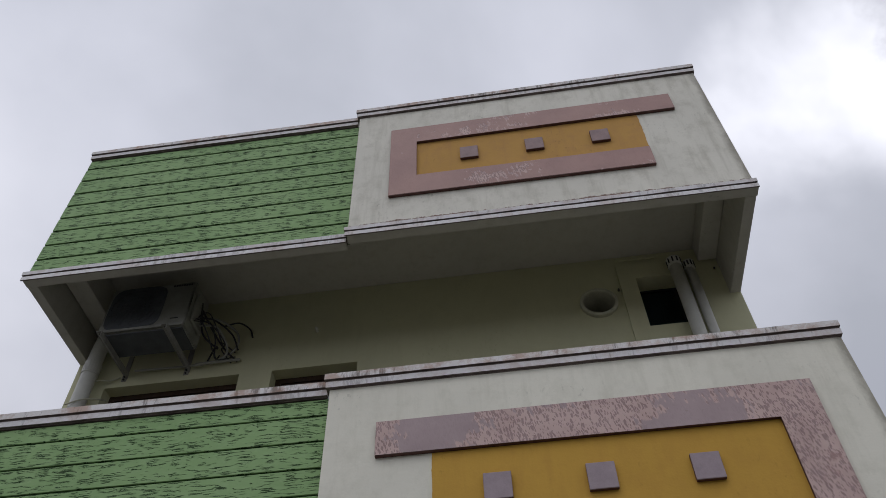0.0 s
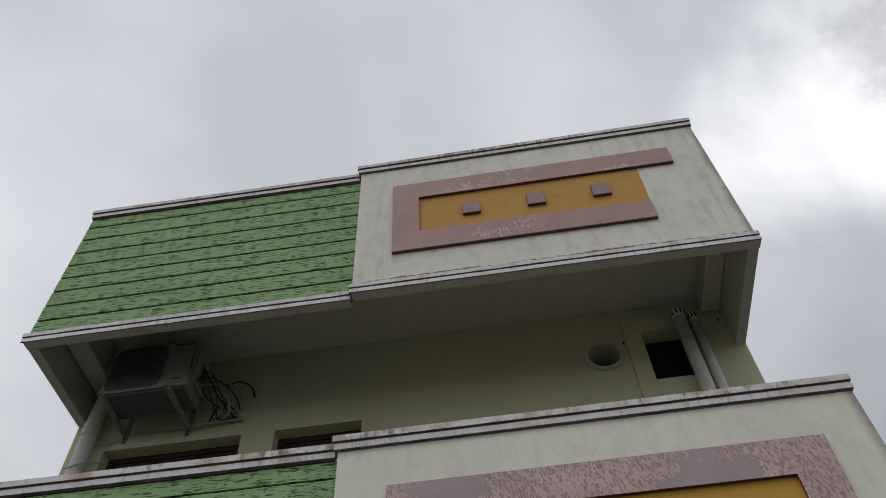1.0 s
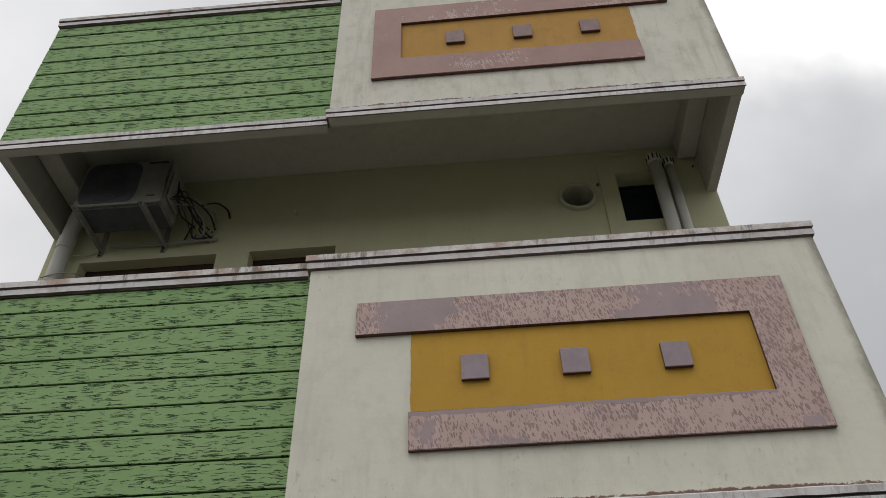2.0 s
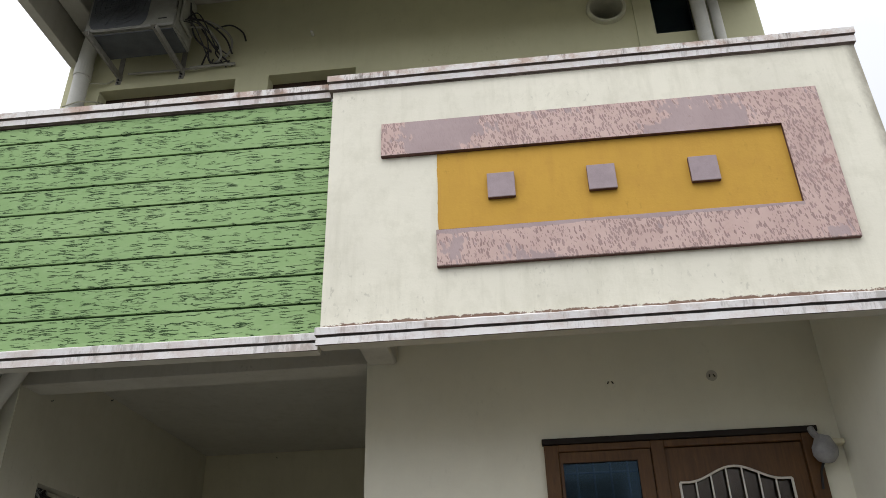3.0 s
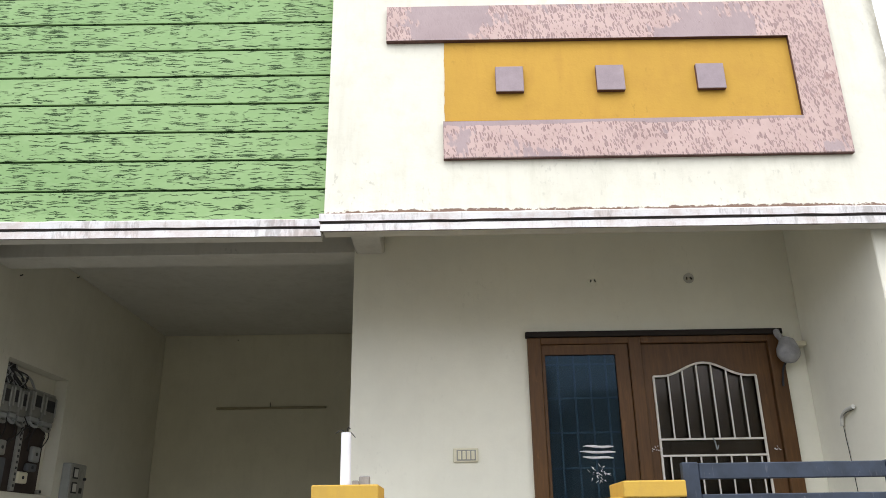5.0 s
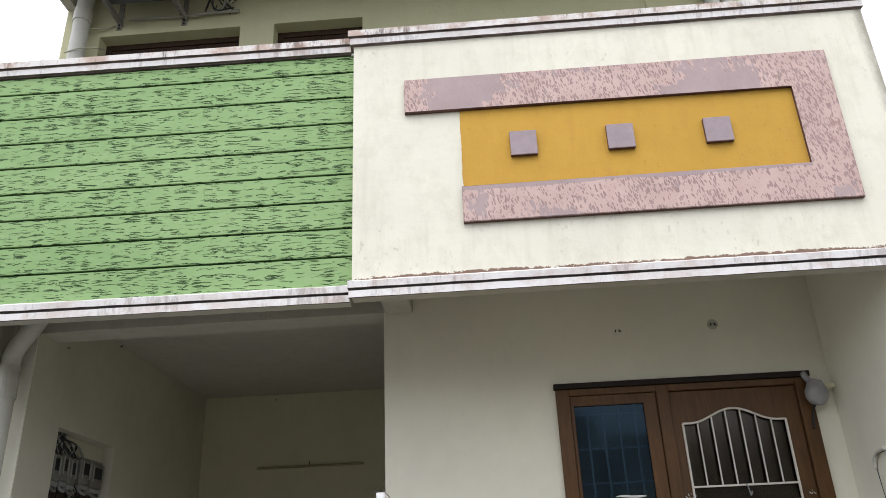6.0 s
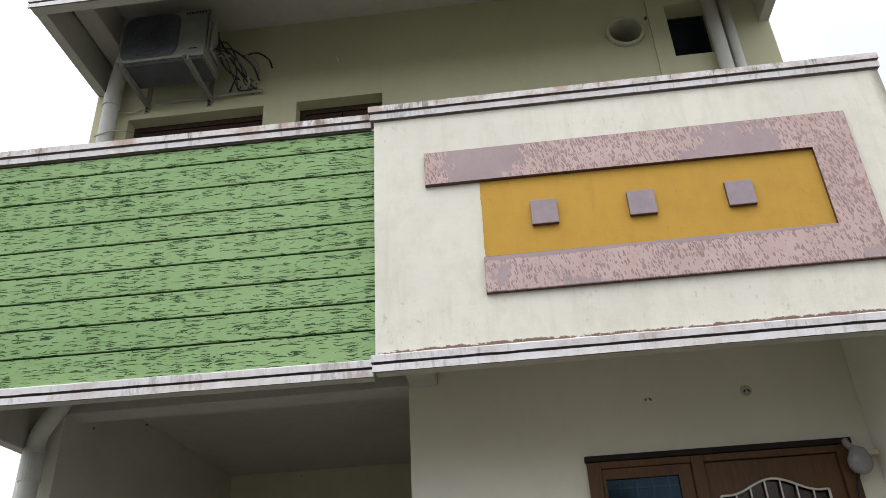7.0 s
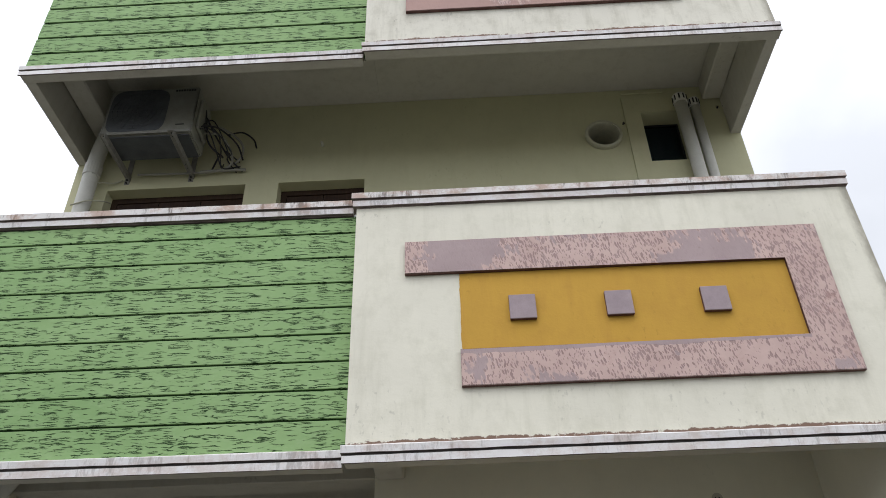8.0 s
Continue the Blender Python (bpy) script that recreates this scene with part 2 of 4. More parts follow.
def dripped_mauve(name, washed=0.0, warm=0.0):
    """Two-tone textured coat: pink ground with leaning mauve-brown drops, washed over with plain mauve in patches and along the inner edge."""
    m, t, b, place = material(name, 0.6, spec=0.4)
    lean = node(t, "ShaderNodeMapping", {"Rotation": (0, radians(13), 0)})
    link(t, place, lean.inputs[0])
    p = lean.outputs[0]
    waver = node(t, "ShaderNodeTexNoise", {"Scale": 30.0, "Detail": 2.0, "Roughness": 0.5})
    link(t, p, waver.inputs["Vector"])
    shove = node(t, "ShaderNodeVectorMath", operation="MULTIPLY_ADD")
    link(t, waver.outputs["Color"], shove.inputs[0])
    shove.inputs[1].default_value = (0.016, 0.0, 0.02)
    link(t, p, shove.inputs[2])
    crowd = noise_of(t, place, 4.5, (1, 1, 1.3), detail=3, shift=(3.4, 5, 1))
    drop = None
    for size, shift in (((58.0, 0.0, 18.0), (0, 0.5, 0)), ((76.0, 0.0, 26.0), (4.7, 0.5, 1.9)), ((112.0, 0.0, 34.0), (2.2, 0.5, 6.1))):
        grid = node(t, "ShaderNodeMapping", {"Scale": size, "Location": shift})
        link(t, shove.outputs[0], grid.inputs[0])
        cell = node(t, "ShaderNodeTexVoronoi", {"Scale": 1.0, "Randomness": 0.9})
        link(t, grid.outputs[0], cell.inputs["Vector"])
        luck = node(t, "ShaderNodeSeparateColor")
        link(t, cell.outputs["Color"], luck.inputs[0])
        reach = calc(t, "MULTIPLY_ADD", crowd, 1.25, calc(t, "MULTIPLY_ADD", luck.outputs[0], 0.75, -0.76))
        inside = node(t, "ShaderNodeMapRange", {"From Min": -0.03, "From Max": 0.05, "To Min": 0.0, "To Max": 1.0})
        link(t, calc(t, "SUBTRACT", calc(t, "MINIMUM", reach, 0.40), cell.outputs["Distance"]), inside.inputs[0])
        drop = inside.outputs[0] if drop is None else calc(t, "MAXIMUM", drop, inside.outputs[0])
    # the plain wash, brushed on: ragged upright ends
    fringe = noise_of(t, p, 22, (2.2, 2.2, 0.6), detail=3.0, rough=0.55)
    where = noise_of(t, place, 1.7, (1, 1, 1.6), detail=4, rough=0.6, shift=(6, 2, 7))
    high = node(t, "ShaderNodeSeparateXYZ")
    link(t, place, high.inputs[0])
    rim = None
    for low, top, x0, x1 in ((3.000, 3.034, -0.30, 1.655), (6.222, 6.248, -0.376, 1.56)):
        near = calc(t, "MULTIPLY", calc(t, "GREATER_THAN", high.outputs[2], low), calc(t, "LESS_THAN", high.outputs[2], top + 0.001))
        climb = node(t, "ShaderNodeMapRange", {"From Min": low, "From Max": top, "To Min": 0.0, "To Max": 0.5})
        link(t, high.outputs[2], climb.inputs[0])
        along = calc(t, "MULTIPLY", calc(t, "GREATER_THAN", high.outputs[0], x0), calc(t, "LESS_THAN", high.outputs[0], x1))
        near = calc(t, "MULTIPLY", calc(t, "MULTIPLY", near, along), climb.outputs[0])
        rim = near if rim is None else calc(t, "ADD", rim, near)
    # two broad brushed patches on the lower frame's top rail
    for x0, z0 in ((-0.26, 3.69), (1.12, 3.68)):
        away = node(t, "ShaderNodeVectorMath", operation="DISTANCE")
        link(t, place, away.inputs[0])
        away.inputs[1].default_value = (x0, 4.0, z0)
        swell = node(t, "ShaderNodeMapRange", {"From Min": 0.10, "From Max": 0.42, "To Min": 0.20, "To Max": 0.0})
        link(t, away.outputs["Value"], swell.inputs[0])
        rim = calc(t, "ADD", rim, swell.outputs[0])
    wash_sum = calc(t, "ADD", calc(t, "MULTIPLY_ADD", fringe, 0.30, where), calc(t, "ADD", rim, washed))
    wash = ramp(t, calc(t, "MULTIPLY", wash_sum, 0.5), [(0.358, (0.0,)), (0.372, (0.92,))])
    ground = ramp(t, noise_of(t, place, 5, detail=5), [(0.3, (0.50, 0.352, 0.322)), (0.7, (0.60, 0.442, 0.405))])
    fleck = ramp(t, noise_of(t, place, 9, detail=3, shift=(5, 1, 1)), [(0.3, (0.24, 0.152, 0.143)), (0.7, (0.335, 0.235, 0.23))])
    coat = ramp(t, noise_of(t, place, 3, detail=5, shift=(1, 1, 1)), [(0.3, (0.33, 0.25 - 0.055 * warm, 0.255 - 0.08 * warm)), (0.7, (0.41, 0.32 - 0.07 * warm, 0.325 - 0.11 * warm))])
    c = mixed(t, calc(t, "MULTIPLY", drop, 0.78), ground, fleck)
    c = mixed(t, wash, c, coat)
    scuff = noise_of(t, place, 3.4, detail=7, rough=0.75, shift=(2, 7, 3))
    c = mixed(t, ramp(t, scuff, [(0.58, (0.0,)), (0.68, (0.5,))]), c, (0.42, 0.25, 0.22))
    soot = noise_of(t, place, 26, (1, 1, 1.4), detail=6, rough=0.7, shift=(8, 3, 5))
    c = mixed(t, ramp(t, soot, [(0.64, (0.0,)), (0.72, (0.6,))]), c, (0.16, 0.10, 0.09))
    link(t, c, b.inputs["Base Color"])
    relief(t, b, calc(t, "MAXIMUM", calc(t, "SUBTRACT", 1.0, drop), wash), 0.6, 0.004)
    return m


def wood(name, dark, light):
    m, t, b, place = material(name, 0.45, spec=0.3)
    grain = noise_of(t, place, 11, (6, 6, 0.5), detail=7, rough=0.6, distort=0.4)
    tone = noise_of(t, place, 3.2, (1, 1, 0.6), detail=5, rough=0.65)
    c = ramp(t, grain, [(0.25, dark), (0.70, light)])
    rubbed = noise_of(t, place, 16, (1, 1, 0.35), detail=6, rough=0.7, shift=(4, 1, 2))
    c = mixed(t, ramp(t, rubbed, [(0.60, (0.0,)), (0.72, (0.5,))]), c, tuple(v * 1.7 for v in light))
    c = mixed(t, ramp(t, tone, [(0.35, (0.0,)), (0.7, (0.45,))]), c, tuple(v * 0.55 for v in dark))
    link(t, c, b.inputs["Base Color"])
    relief(t, b, grain, 0.15, 0.002)
    return m


def glass(name, tint, rough=0.02, mirror=(1, 1, 1), clear=1.0):
    m, t, b, place = material(name, rough, spec=0.5)
    b.inputs["Specular Tint"].default_value = (*mirror, 1)
    b.inputs["Base Color"].default_value = (*tint, 1)
    b.inputs["Transmission Weight"].default_value = 1.0
    b.inputs["IOR"].default_value = 1.45
    film = noise_of(t, place, 6, (1, 1, 2), detail=6, rough=0.7)
    link(t, ramp(t, film, [(0.4, (rough,)), (0.8, (rough + 0.12,))]), b.inputs["Roughness"])
    b.inputs["Transmission Weight"].default_value = clear
    return m


def wet_ground(name, colour):
    m, t, b, place = material(name, 0.6)
    big = noise_of(t, place, 0.35, detail=6)
    fine = noise_of(t, place, 30, detail=5)
    c = ramp(t, big, [(0.35, tuple(v * 0.7 for v in colour)), (0.65, colour)])
    c = mixed(t, 0.3, c, ramp(t, fine, [(0.3, tuple(v * 0.5 for v in colour)), (0.7, tuple(v * 1.4 for v in colour))]))
    link(t, c, b.inputs["Base Color"])
    link(t, ramp(t, big, [(0.4, (0.75,)), (0.62, (0.25,))]), b.inputs["Roughness"])
    relief(t, b, fine, 0.4, 0.01)
    return m


WHITE_ROOF = streaked_plaster("weathered_cream_plaster", (0.74, 0.72, 0.63), (0.44, 0.42, 0.34), [(5.668, 0.095)], rust=(0.150, 0.072, 0.046), wear=0.55, edge=2.19)
WHITE = streaked_plaster("cream_white_plaster", (0.785, 0.765, 0.655), (0.56, 0.545, 0.44), [(2.503, 0.054), (5.668, 0.085)], rust=(0.150, 0.072, 0.046), wear=0.44, edge=2.19)
COPING = streaked_plaster("weathered_white_band", (0.78, 0.77, 0.77), (0.56, 0.52, 0.47), wear=0.25, mould=0.38)
COPING_TOP = streaked_plaster("mouldy_white_band", (0.74, 0.725, 0.71), (0.50, 0.45, 0.41), wear=0.45, mould=0.8)
SIDEWALL = streaked_plaster("grey_cream_wall_paint", (0.635, 0.615, 0.515), (0.52, 0.50, 0.40), wear=0.3)
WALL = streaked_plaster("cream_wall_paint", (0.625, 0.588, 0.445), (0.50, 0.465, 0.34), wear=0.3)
PORCH = streaked_plaster("off_white_wall_paint", (0.83, 0.815, 0.70), (0.70, 0.68, 0.56), wear=0.15)
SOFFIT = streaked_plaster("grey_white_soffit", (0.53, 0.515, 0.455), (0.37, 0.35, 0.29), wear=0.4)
# dark brown for the bands' painted underside shade and the coping groove
DARK_EDGE = plain("dark_brown_edge", (0.185, 0.150, 0.135), 0.95, vary=0.45, scale=7)
DARK_JOINT = plain("dark_joint", (0.055, 0.050, 0.048), 0.95, vary=0.4, scale=6)
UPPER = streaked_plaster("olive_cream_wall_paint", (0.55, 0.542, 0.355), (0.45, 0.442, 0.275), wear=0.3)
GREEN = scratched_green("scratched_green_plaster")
GROOVE = plain("dark_green_joint", (0.020, 0.050, 0.015), 0.9)
MAUVE = dripped_mauve("mauve_fleck_coat", -0.05)
MAUVE_ROOF = dripped_mauve("washed_mauve_coat", 0.18, 1.0)
TILE_ROOF = plain("weathered_mauve_coat", (0.285, 0.20, 0.195), 0.6, vary=0.2, scale=12)
TILE = plain("mauve_smooth_coat", (0.33, 0.265, 0.285), 0.5, vary=0.15, scale=12)
# stands in for the dark undersides of the raised frames and blocks
EDGE_SHADE = plain("maroon_edge_shade", (0.115, 0.058, 0.048), 0.7, vary=0.35, scale=20)
OCHRE_ROOF = streaked_plaster("faded_ochre_paint", (0.53, 0.305, 0.085), (0.42, 0.23, 0.09), wear=0.6, grit=0.4)
OCHRE = streaked_plaster("ochre_paint", (0.57, 0.335, 0.058), (0.46, 0.25, 0.05), wear=0.4, grit=0.4)
YELLOW = streaked_plaster("ochre_cap_paint", (0.60, 0.38, 0.07), (0.44, 0.28, 0.08), wear=0.4)
TEAK = wood("teak", (0.077, 0.036, 0.012), (0.136, 0.064, 0.020))
DARKWOOD = wood("dark_shutter_wood", (0.028, 0.016, 0.011), (0.06, 0.034, 0.022))
BLACKSTRIP = plain("black_lintel_strip", (0.018, 0.013, 0.011), 0.7)
BLUEGLASS = glass("blue_film_glass", (0.19, 0.30, 0.39), mirror=(0.20, 0.285, 0.385), clear=0.95)
SMOKE = glass("smoked_glass", (0.30, 0.22, 0.15), 0.10, mirror=(0.8, 0.75, 0.7))
BAR = plain("white_enamel", (0.68, 0.64, 0.58), 0.4, vary=0.1, scale=30)


def worn_enamel(name, colour, bare):
    """Old gloss paint: cloudy tone, fine upright scratches and small chips down to the primer."""
    m, t, b, place = material(name, 0.42, spec=0.5)
    cloud_ = noise_of(t, place, 9, detail=6, rough=0.65)
    c = ramp(t, cloud_, [(0.3, tuple(v * 0.65 for v in colour)), (0.7, tuple(v * 1.5 for v in colour))])
    scratch = noise_of(t, place, 24, (5, 5, 0.7), detail=3, rough=0.6)
    c = mixed(t, ramp(t, scratch, [(0.62, (0.0,)), (0.72, (0.35,))]), c, bare)
    chip = noise_of(t, place, 60, detail=3, rough=0.6, shift=(3, 2, 1))
    c = mixed(t, ramp(t, chip, [(0.70, (0.0,)), (0.74, (0.7,))]), c, bare)
    link(t, c, b.inputs["Base Color"])
    link(t, ramp(t, cloud_, [(0.35, (0.35,)), (0.65, (0.6,))]), b.inputs["Roughness"])
    relief(t, b, scratch, 0.2, 0.001)
    return m


STEEL = worn_enamel("blue_grey_enamel", (0.026, 0.037, 0.058), (0.16, 0.17, 0.19))
BLACKSTEEL = plain("black_enamel", (0.012, 0.011, 0.011), 0.85, vary=0.3)
PVC = plain("grey_white_pvc", (0.60, 0.60, 0.55), 0.5, vary=0.1, scale=5)
WHITEPVC = plain("white_pvc", (0.80, 0.80, 0.84), 0.4, vary=0.05)
IVORY = plain("ivory_plastic", (0.70, 0.66, 0.50), 0.4, vary=0.06)
BRACKET = plain("dull_painted_steel", (0.25, 0.245, 0.22), 0.6, 0.0, vary=0.25, scale=25)
METERGREY = plain("grey_meter_plastic", (0.185, 0.185, 0.165), 0.45, vary=0.2)
METAL = plain("aged_galvanised_steel", (0.33, 0.33, 0.30), 0.55, 0.3, vary=0.2, scale=25)
GREYBOX = plain("grey_painted_steel", (0.27, 0.28, 0.27), 0.5, vary=0.12)
DARK = plain("dark_plastic", (0.025, 0.025, 0.028), 0.5, vary=0.2)
RUBBER = plain("black_cable", (0.026, 0.026, 0.028), 0.55, vary=0.1)
WHITECABLE = plain("off_white_lagging", (0.30, 0.30, 0.265), 0.7, vary=0.15)
ACWHITE = plain("aged_white_sheet_steel", (0.27, 0.27, 0.235), 0.55, vary=0.2)
FANGREY = plain("dark_grey_fan_guard", (0.092, 0.100, 0.108), 0.6, vary=0.25)
BOARDWOOD = plain("brown_meter_board", (0.045, 0.033, 0.028), 0.7, vary=0.3)
OLIVE = plain("dull_olive_enamel", (0.29, 0.255, 0.16), 0.6)
BAG = plain("grey_plastic_wrap", (0.30, 0.30, 0.31), 0.35, vary=0.25, scale=20, bump=0.8)
SLEEVE = plain("cream_painted_sleeve", (0.45, 0.445, 0.34), 0.7, vary=0.2)
CEMENT = plain("grey_cement", (0.25, 0.24, 0.23), 0.9, vary=0.25, bump=0.6)
CHALK = plain("white_chalk_paste", (0.78, 0.78, 0.78), 0.9, vary=0.1)
GREENPIPE = plain("green_painted_pipe", (0.20, 0.34, 0.17), 0.5, vary=0.15)
GROUND = wet_ground("wet_grey_ground", (0.12, 0.115, 0.10))
FLOOR = wet_ground("grey_floor_tile", (0.42, 0.41, 0.38))

# ---- mesh helpers ----


def part(name, bm, mat, parent=None, label="", smooth=False):
    bmesh.ops.recalc_face_normals(bm, faces=bm.faces)
    me = bpy.data.meshes.new(name)
    bm.to_mesh(me)
    bm.free()
    me.materials.append(mat)
    if smooth:
        for f in me.polygons:
            f.use_smooth = True
    ob = new(name, me)
    if parent is not None:
        ob.parent = parent
    return tagged(ob, label) if label else ob


def box(x0, x1, y0, y1, z0, z1, b=0.0, bm=None, seg=1):
    fresh = bmesh.new()
    v = [fresh.verts.new((x, y, z)) for x in (x0, x1) for y in (y0, y1) for z in (z0, z1)]
    for q in ((0, 1, 3, 2), (4, 6, 7, 5), (0, 4, 5, 1), (2, 3, 7, 6), (0, 2, 6, 4), (1, 5, 7, 3)):
        fresh.faces.new([v[i] for i in q])
    if b:
        bmesh.ops.bevel(fresh, geom=list(fresh.edges), offset=b, segments=seg, profile=0.5, affect="EDGES")
    return joined(bm, fresh)


def joined(bm, fresh):
    if bm is None:
        return fresh
    at = {v: bm.verts.new(v.co) for v in fresh.verts}
    for f in fresh.faces:
        bm.faces.new([at[v] for v in f.verts])
    fresh.free()
    return bm


def sweep(points, r, seg=10, bm=None, caps=True):
    """A round rod along points; r is one radius or one for each point."""
    pts = [Vector(p) for p in points]
    fresh = bmesh.new()
    rings, side = [], None
    for i, p in enumerate(pts):
        d = (pts[min(i + 1, len(pts) - 1)] - pts[max(i - 1, 0)]).normalized()
        if side is None:
            side = d.orthogonal().normalized()
        side = (side - d * side.dot(d)).normalized()
        up = d.cross(side)
        rr = r[i] if isinstance(r, (list, tuple)) else r
        rings.append([fresh.verts.new(p + rr * (math.cos(a) * side + math.sin(a) * up)) for a in (2 * math.pi * k / seg for k in range(seg))])
    for a, c in zip(rings, rings[1:]):
        for k in range(seg):
            fresh.faces.new((a[k], a[(k + 1) % seg], c[(k + 1) % seg], c[k]))
    if caps:
        fresh.faces.new(rings[0])
        fresh.faces.new(rings[-1][::-1])
    return joined(bm, fresh)


def bent(points, n=8):
    """Smooth points through the given ones."""
    p = [Vector(q) for q in points]
    p = [2 * p[0] - p[1], *p, 2 * p[-1] - p[-2]]
    got = []
    for a, b, c, d in zip(p, p[1:], p[2:], p[3:]):
        for k in range(n):
            t = k / n
            got.append(0.5 * (2 * b + (c - a) * t + (2 * a - 5 * b + 4 * c - d) * t * t + (3 * b - a - 3 * c + d) * t**3))
    return got + [p[-2]]


def moulding(profile, x0, x1, step=0.05, rough=0.0012, seed=0):
    """A band along x with the (y, z) outline given, its edges slightly uneven."""
    bm = bmesh.new()
    n = max(2, int((x1 - x0) / step))
    rings = []
    for i in range(n + 1):
        x = x0 + (x1 - x0) * i / n
        ring = []
        for k, (y, z) in enumerate(profile):
            j = Vector((x * 9, k * 3.7 + seed, 0.3))
            ring.append(bm.verts.new((x, y + rough * noise.noise(j), z + 1.6 * rough * noise.noise(j + Vector((0, 50, 0))))))
        rings.append(ring)
    m = len(profile)
    for a, c in zip(rings, rings[1:]):
        for k in range(m):
            bm.faces.new((a[k], a[(k + 1) % m], c[(k + 1) % m], c[k]))
    bm.faces.new(rings[0])
    bm.faces.new(rings[-1][::-1])
    return bm


def holed(x0, x1, z0, z1, y0, y1, holes):
    """An upright wall slab, x0..x1 by z0..z1, y0..y1 thick, with square holes (hx0, hx1, hz0, hz1) through it."""
    xs = sorted({x0, x1, *(h[0] for h in holes), *(h[1] for h in holes)})
    zs = sorted({z0, z1, *(h[2] for h in holes), *(h[3] for h in holes)})
    bm = bmesh.new()
    solid = {}
    for i in range(len(xs) - 1):
        for j in range(len(zs) - 1):
            cx, cz = (xs[i] + xs[i + 1]) / 2, (zs[j] + zs[j + 1]) / 2
            solid[i, j] = not any(a < cx < b and c < cz < d for a, b, c, d in holes)
    verts = {}

    def v(i, j, y):
        if (i, j, y) not in verts:
            verts[i, j, y] = bm.verts.new((xs[i], y, zs[j]))
        return verts[i, j, y]

    for (i, j), full in solid.items():
        if not full:
            continue
        for y in (y0, y1):
            bm.faces.new([v(i, j, y), v(i + 1, j, y), v(i + 1, j + 1, y), v(i, j + 1, y)])
        for di, dj, a, b in ((-1, 0, (i, j), (i, j + 1)), (1, 0, (i + 1, j), (i + 1, j + 1)), (0, -1, (i, j), (i + 1, j)), (0, 1, (i, j + 1), (i + 1, j + 1))):
            if not solid.get((i + di, j + dj), False):
                bm.faces.new([v(*a, y0), v(*b, y0), v(*b, y1), v(*a, y1)])
    return bm


def structure(ob, label, category):
    return tagged(ob, label, category, kind="structure")


# ---- ground and large structure ----
XL, XS, XR = -3.555, -0.92, 2.193  # left end, step between green and white, right end
W = 5.125  # the plane of the set-back walls
FRONT, BACK = 4.03, 4.095  # white face, green face

structure(part("ground", box(-300, 300, -300, 300, -0.75, -0.45), GROUND), "wet grey concrete ground round the house", "ground")
structure(part("floor", box(-3.56, 2.1, 4.3, 8.5, -0.45, 0.0, 0.01), FLOOR), "grey tiled plinth floor of porch and parking bay", "floor")

# plain house fronts across the street, behind the viewer
for name, x0, x1, y, top in (("wall_street_1", -16, -5.2, -8.6, 4.0), ("wall_street_2", -5.0, 2.4, -9.4, 4.8), ("wall_street_3", 2.6, 15, -8.8, 4.2)):
    bm = holed(x0, x1, -0.45, top, y - 0.3, y, [(x0 + 1.2 + 2.3 * k, x0 + 2.3 + 2.3 * k, z, z + 1.3) for k in range(int((x1 - x0 - 1.5) / 2.3)) for z in (0.9,)])
    structure(part(name, bm, SOFFIT), "plain plastered house front across the street", "wall")
    structure(part(name + "_inside", box(x0, x1, y - 3.0, y - 2.8, -0.45, top), DARKWOOD), "dark inner wall behind the openings", "wall")

# ground storey
wall = part("wall_door_side", holed(-0.893, 2.1, 0.0, 2.98, W, W + 0.2, [(0.215, 1.81, 0.0, 2.14)]), PORCH)
structure(wall, "off-white painted porch wall round the brown door", "wall")
structure(part("wall_bay_east", box(-0.88, -0.70, W + 0.203, 8.38, 0, 2.98), WALL), "cream painted side wall of the parking bay", "wall")
structure(part("wall_bay_back", box(-3.302, -0.883, 8.38, 8.5, 0, 2.98), WALL), "cream painted back wall of the parking bay", "wall")
bm = bmesh.new()
ys, zs = (W, 5.548, 6.428, 8.5), (0.0, 1.257, 2.134, 2.98)
for i in range(3):
    for j in range(3):
        if (i, j) != (1, 1):
            box(-3.57, -3.305, ys[i], ys[i + 1], zs[j], zs[j + 1], bm=bm)
box(-3.57, -3.41, 5.548, 6.428, 1.257, 2.134, bm=bm)
bmesh.ops.remove_doubles(bm, verts=bm.verts, dist=1e-5)
structure(part("wall_bay_west", bm, SIDEWALL), "cream painted bay wall with a meter recess", "wall")
# paler facing added over the wall's end, sky light put into its colour
structure(part("wall_bay_pier", box(-3.568, -3.307, W - 0.012, W - 0.001, 0.0, 2.98, 0.002), PORCH), "thin off-white facing that paints the bay wall's end as lit", "wall")
structure(part("wall_porch_east", box(1.95, 2.12, 4.13, W - 0.003, 0, 2.98, 0.006), PORCH), "off-white painted return wall of the porch", "wall")
structure(part("wall_room_back", box(-0.697, 2.1, 8.3, 8.5, 0, 2.98), WALL), "plain inner wall behind the door", "wall")
structure(part("wall_room_east", box(1.95, 2.1, W + 0.203, 8.297, 0, 2.98), WALL), "plain inner wall beside the door", "wall")
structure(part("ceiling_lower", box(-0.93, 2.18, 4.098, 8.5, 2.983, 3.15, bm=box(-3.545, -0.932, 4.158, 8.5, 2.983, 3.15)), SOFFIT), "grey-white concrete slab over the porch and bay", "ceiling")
structure(part("beam_bay", box(-3.302, -0.883, W + 0.003, W + 0.222, 2.700, 2.98, 0.006), SOFFIT), "plastered beam over the mouth of the parking bay", "beam")
structure(part("beam_cross", box(-0.88, -0.69, 4.16, W - 0.023, 2.68, 2.98, 0.01), SOFFIT), "plastered beam stub under the balcony", "beam")

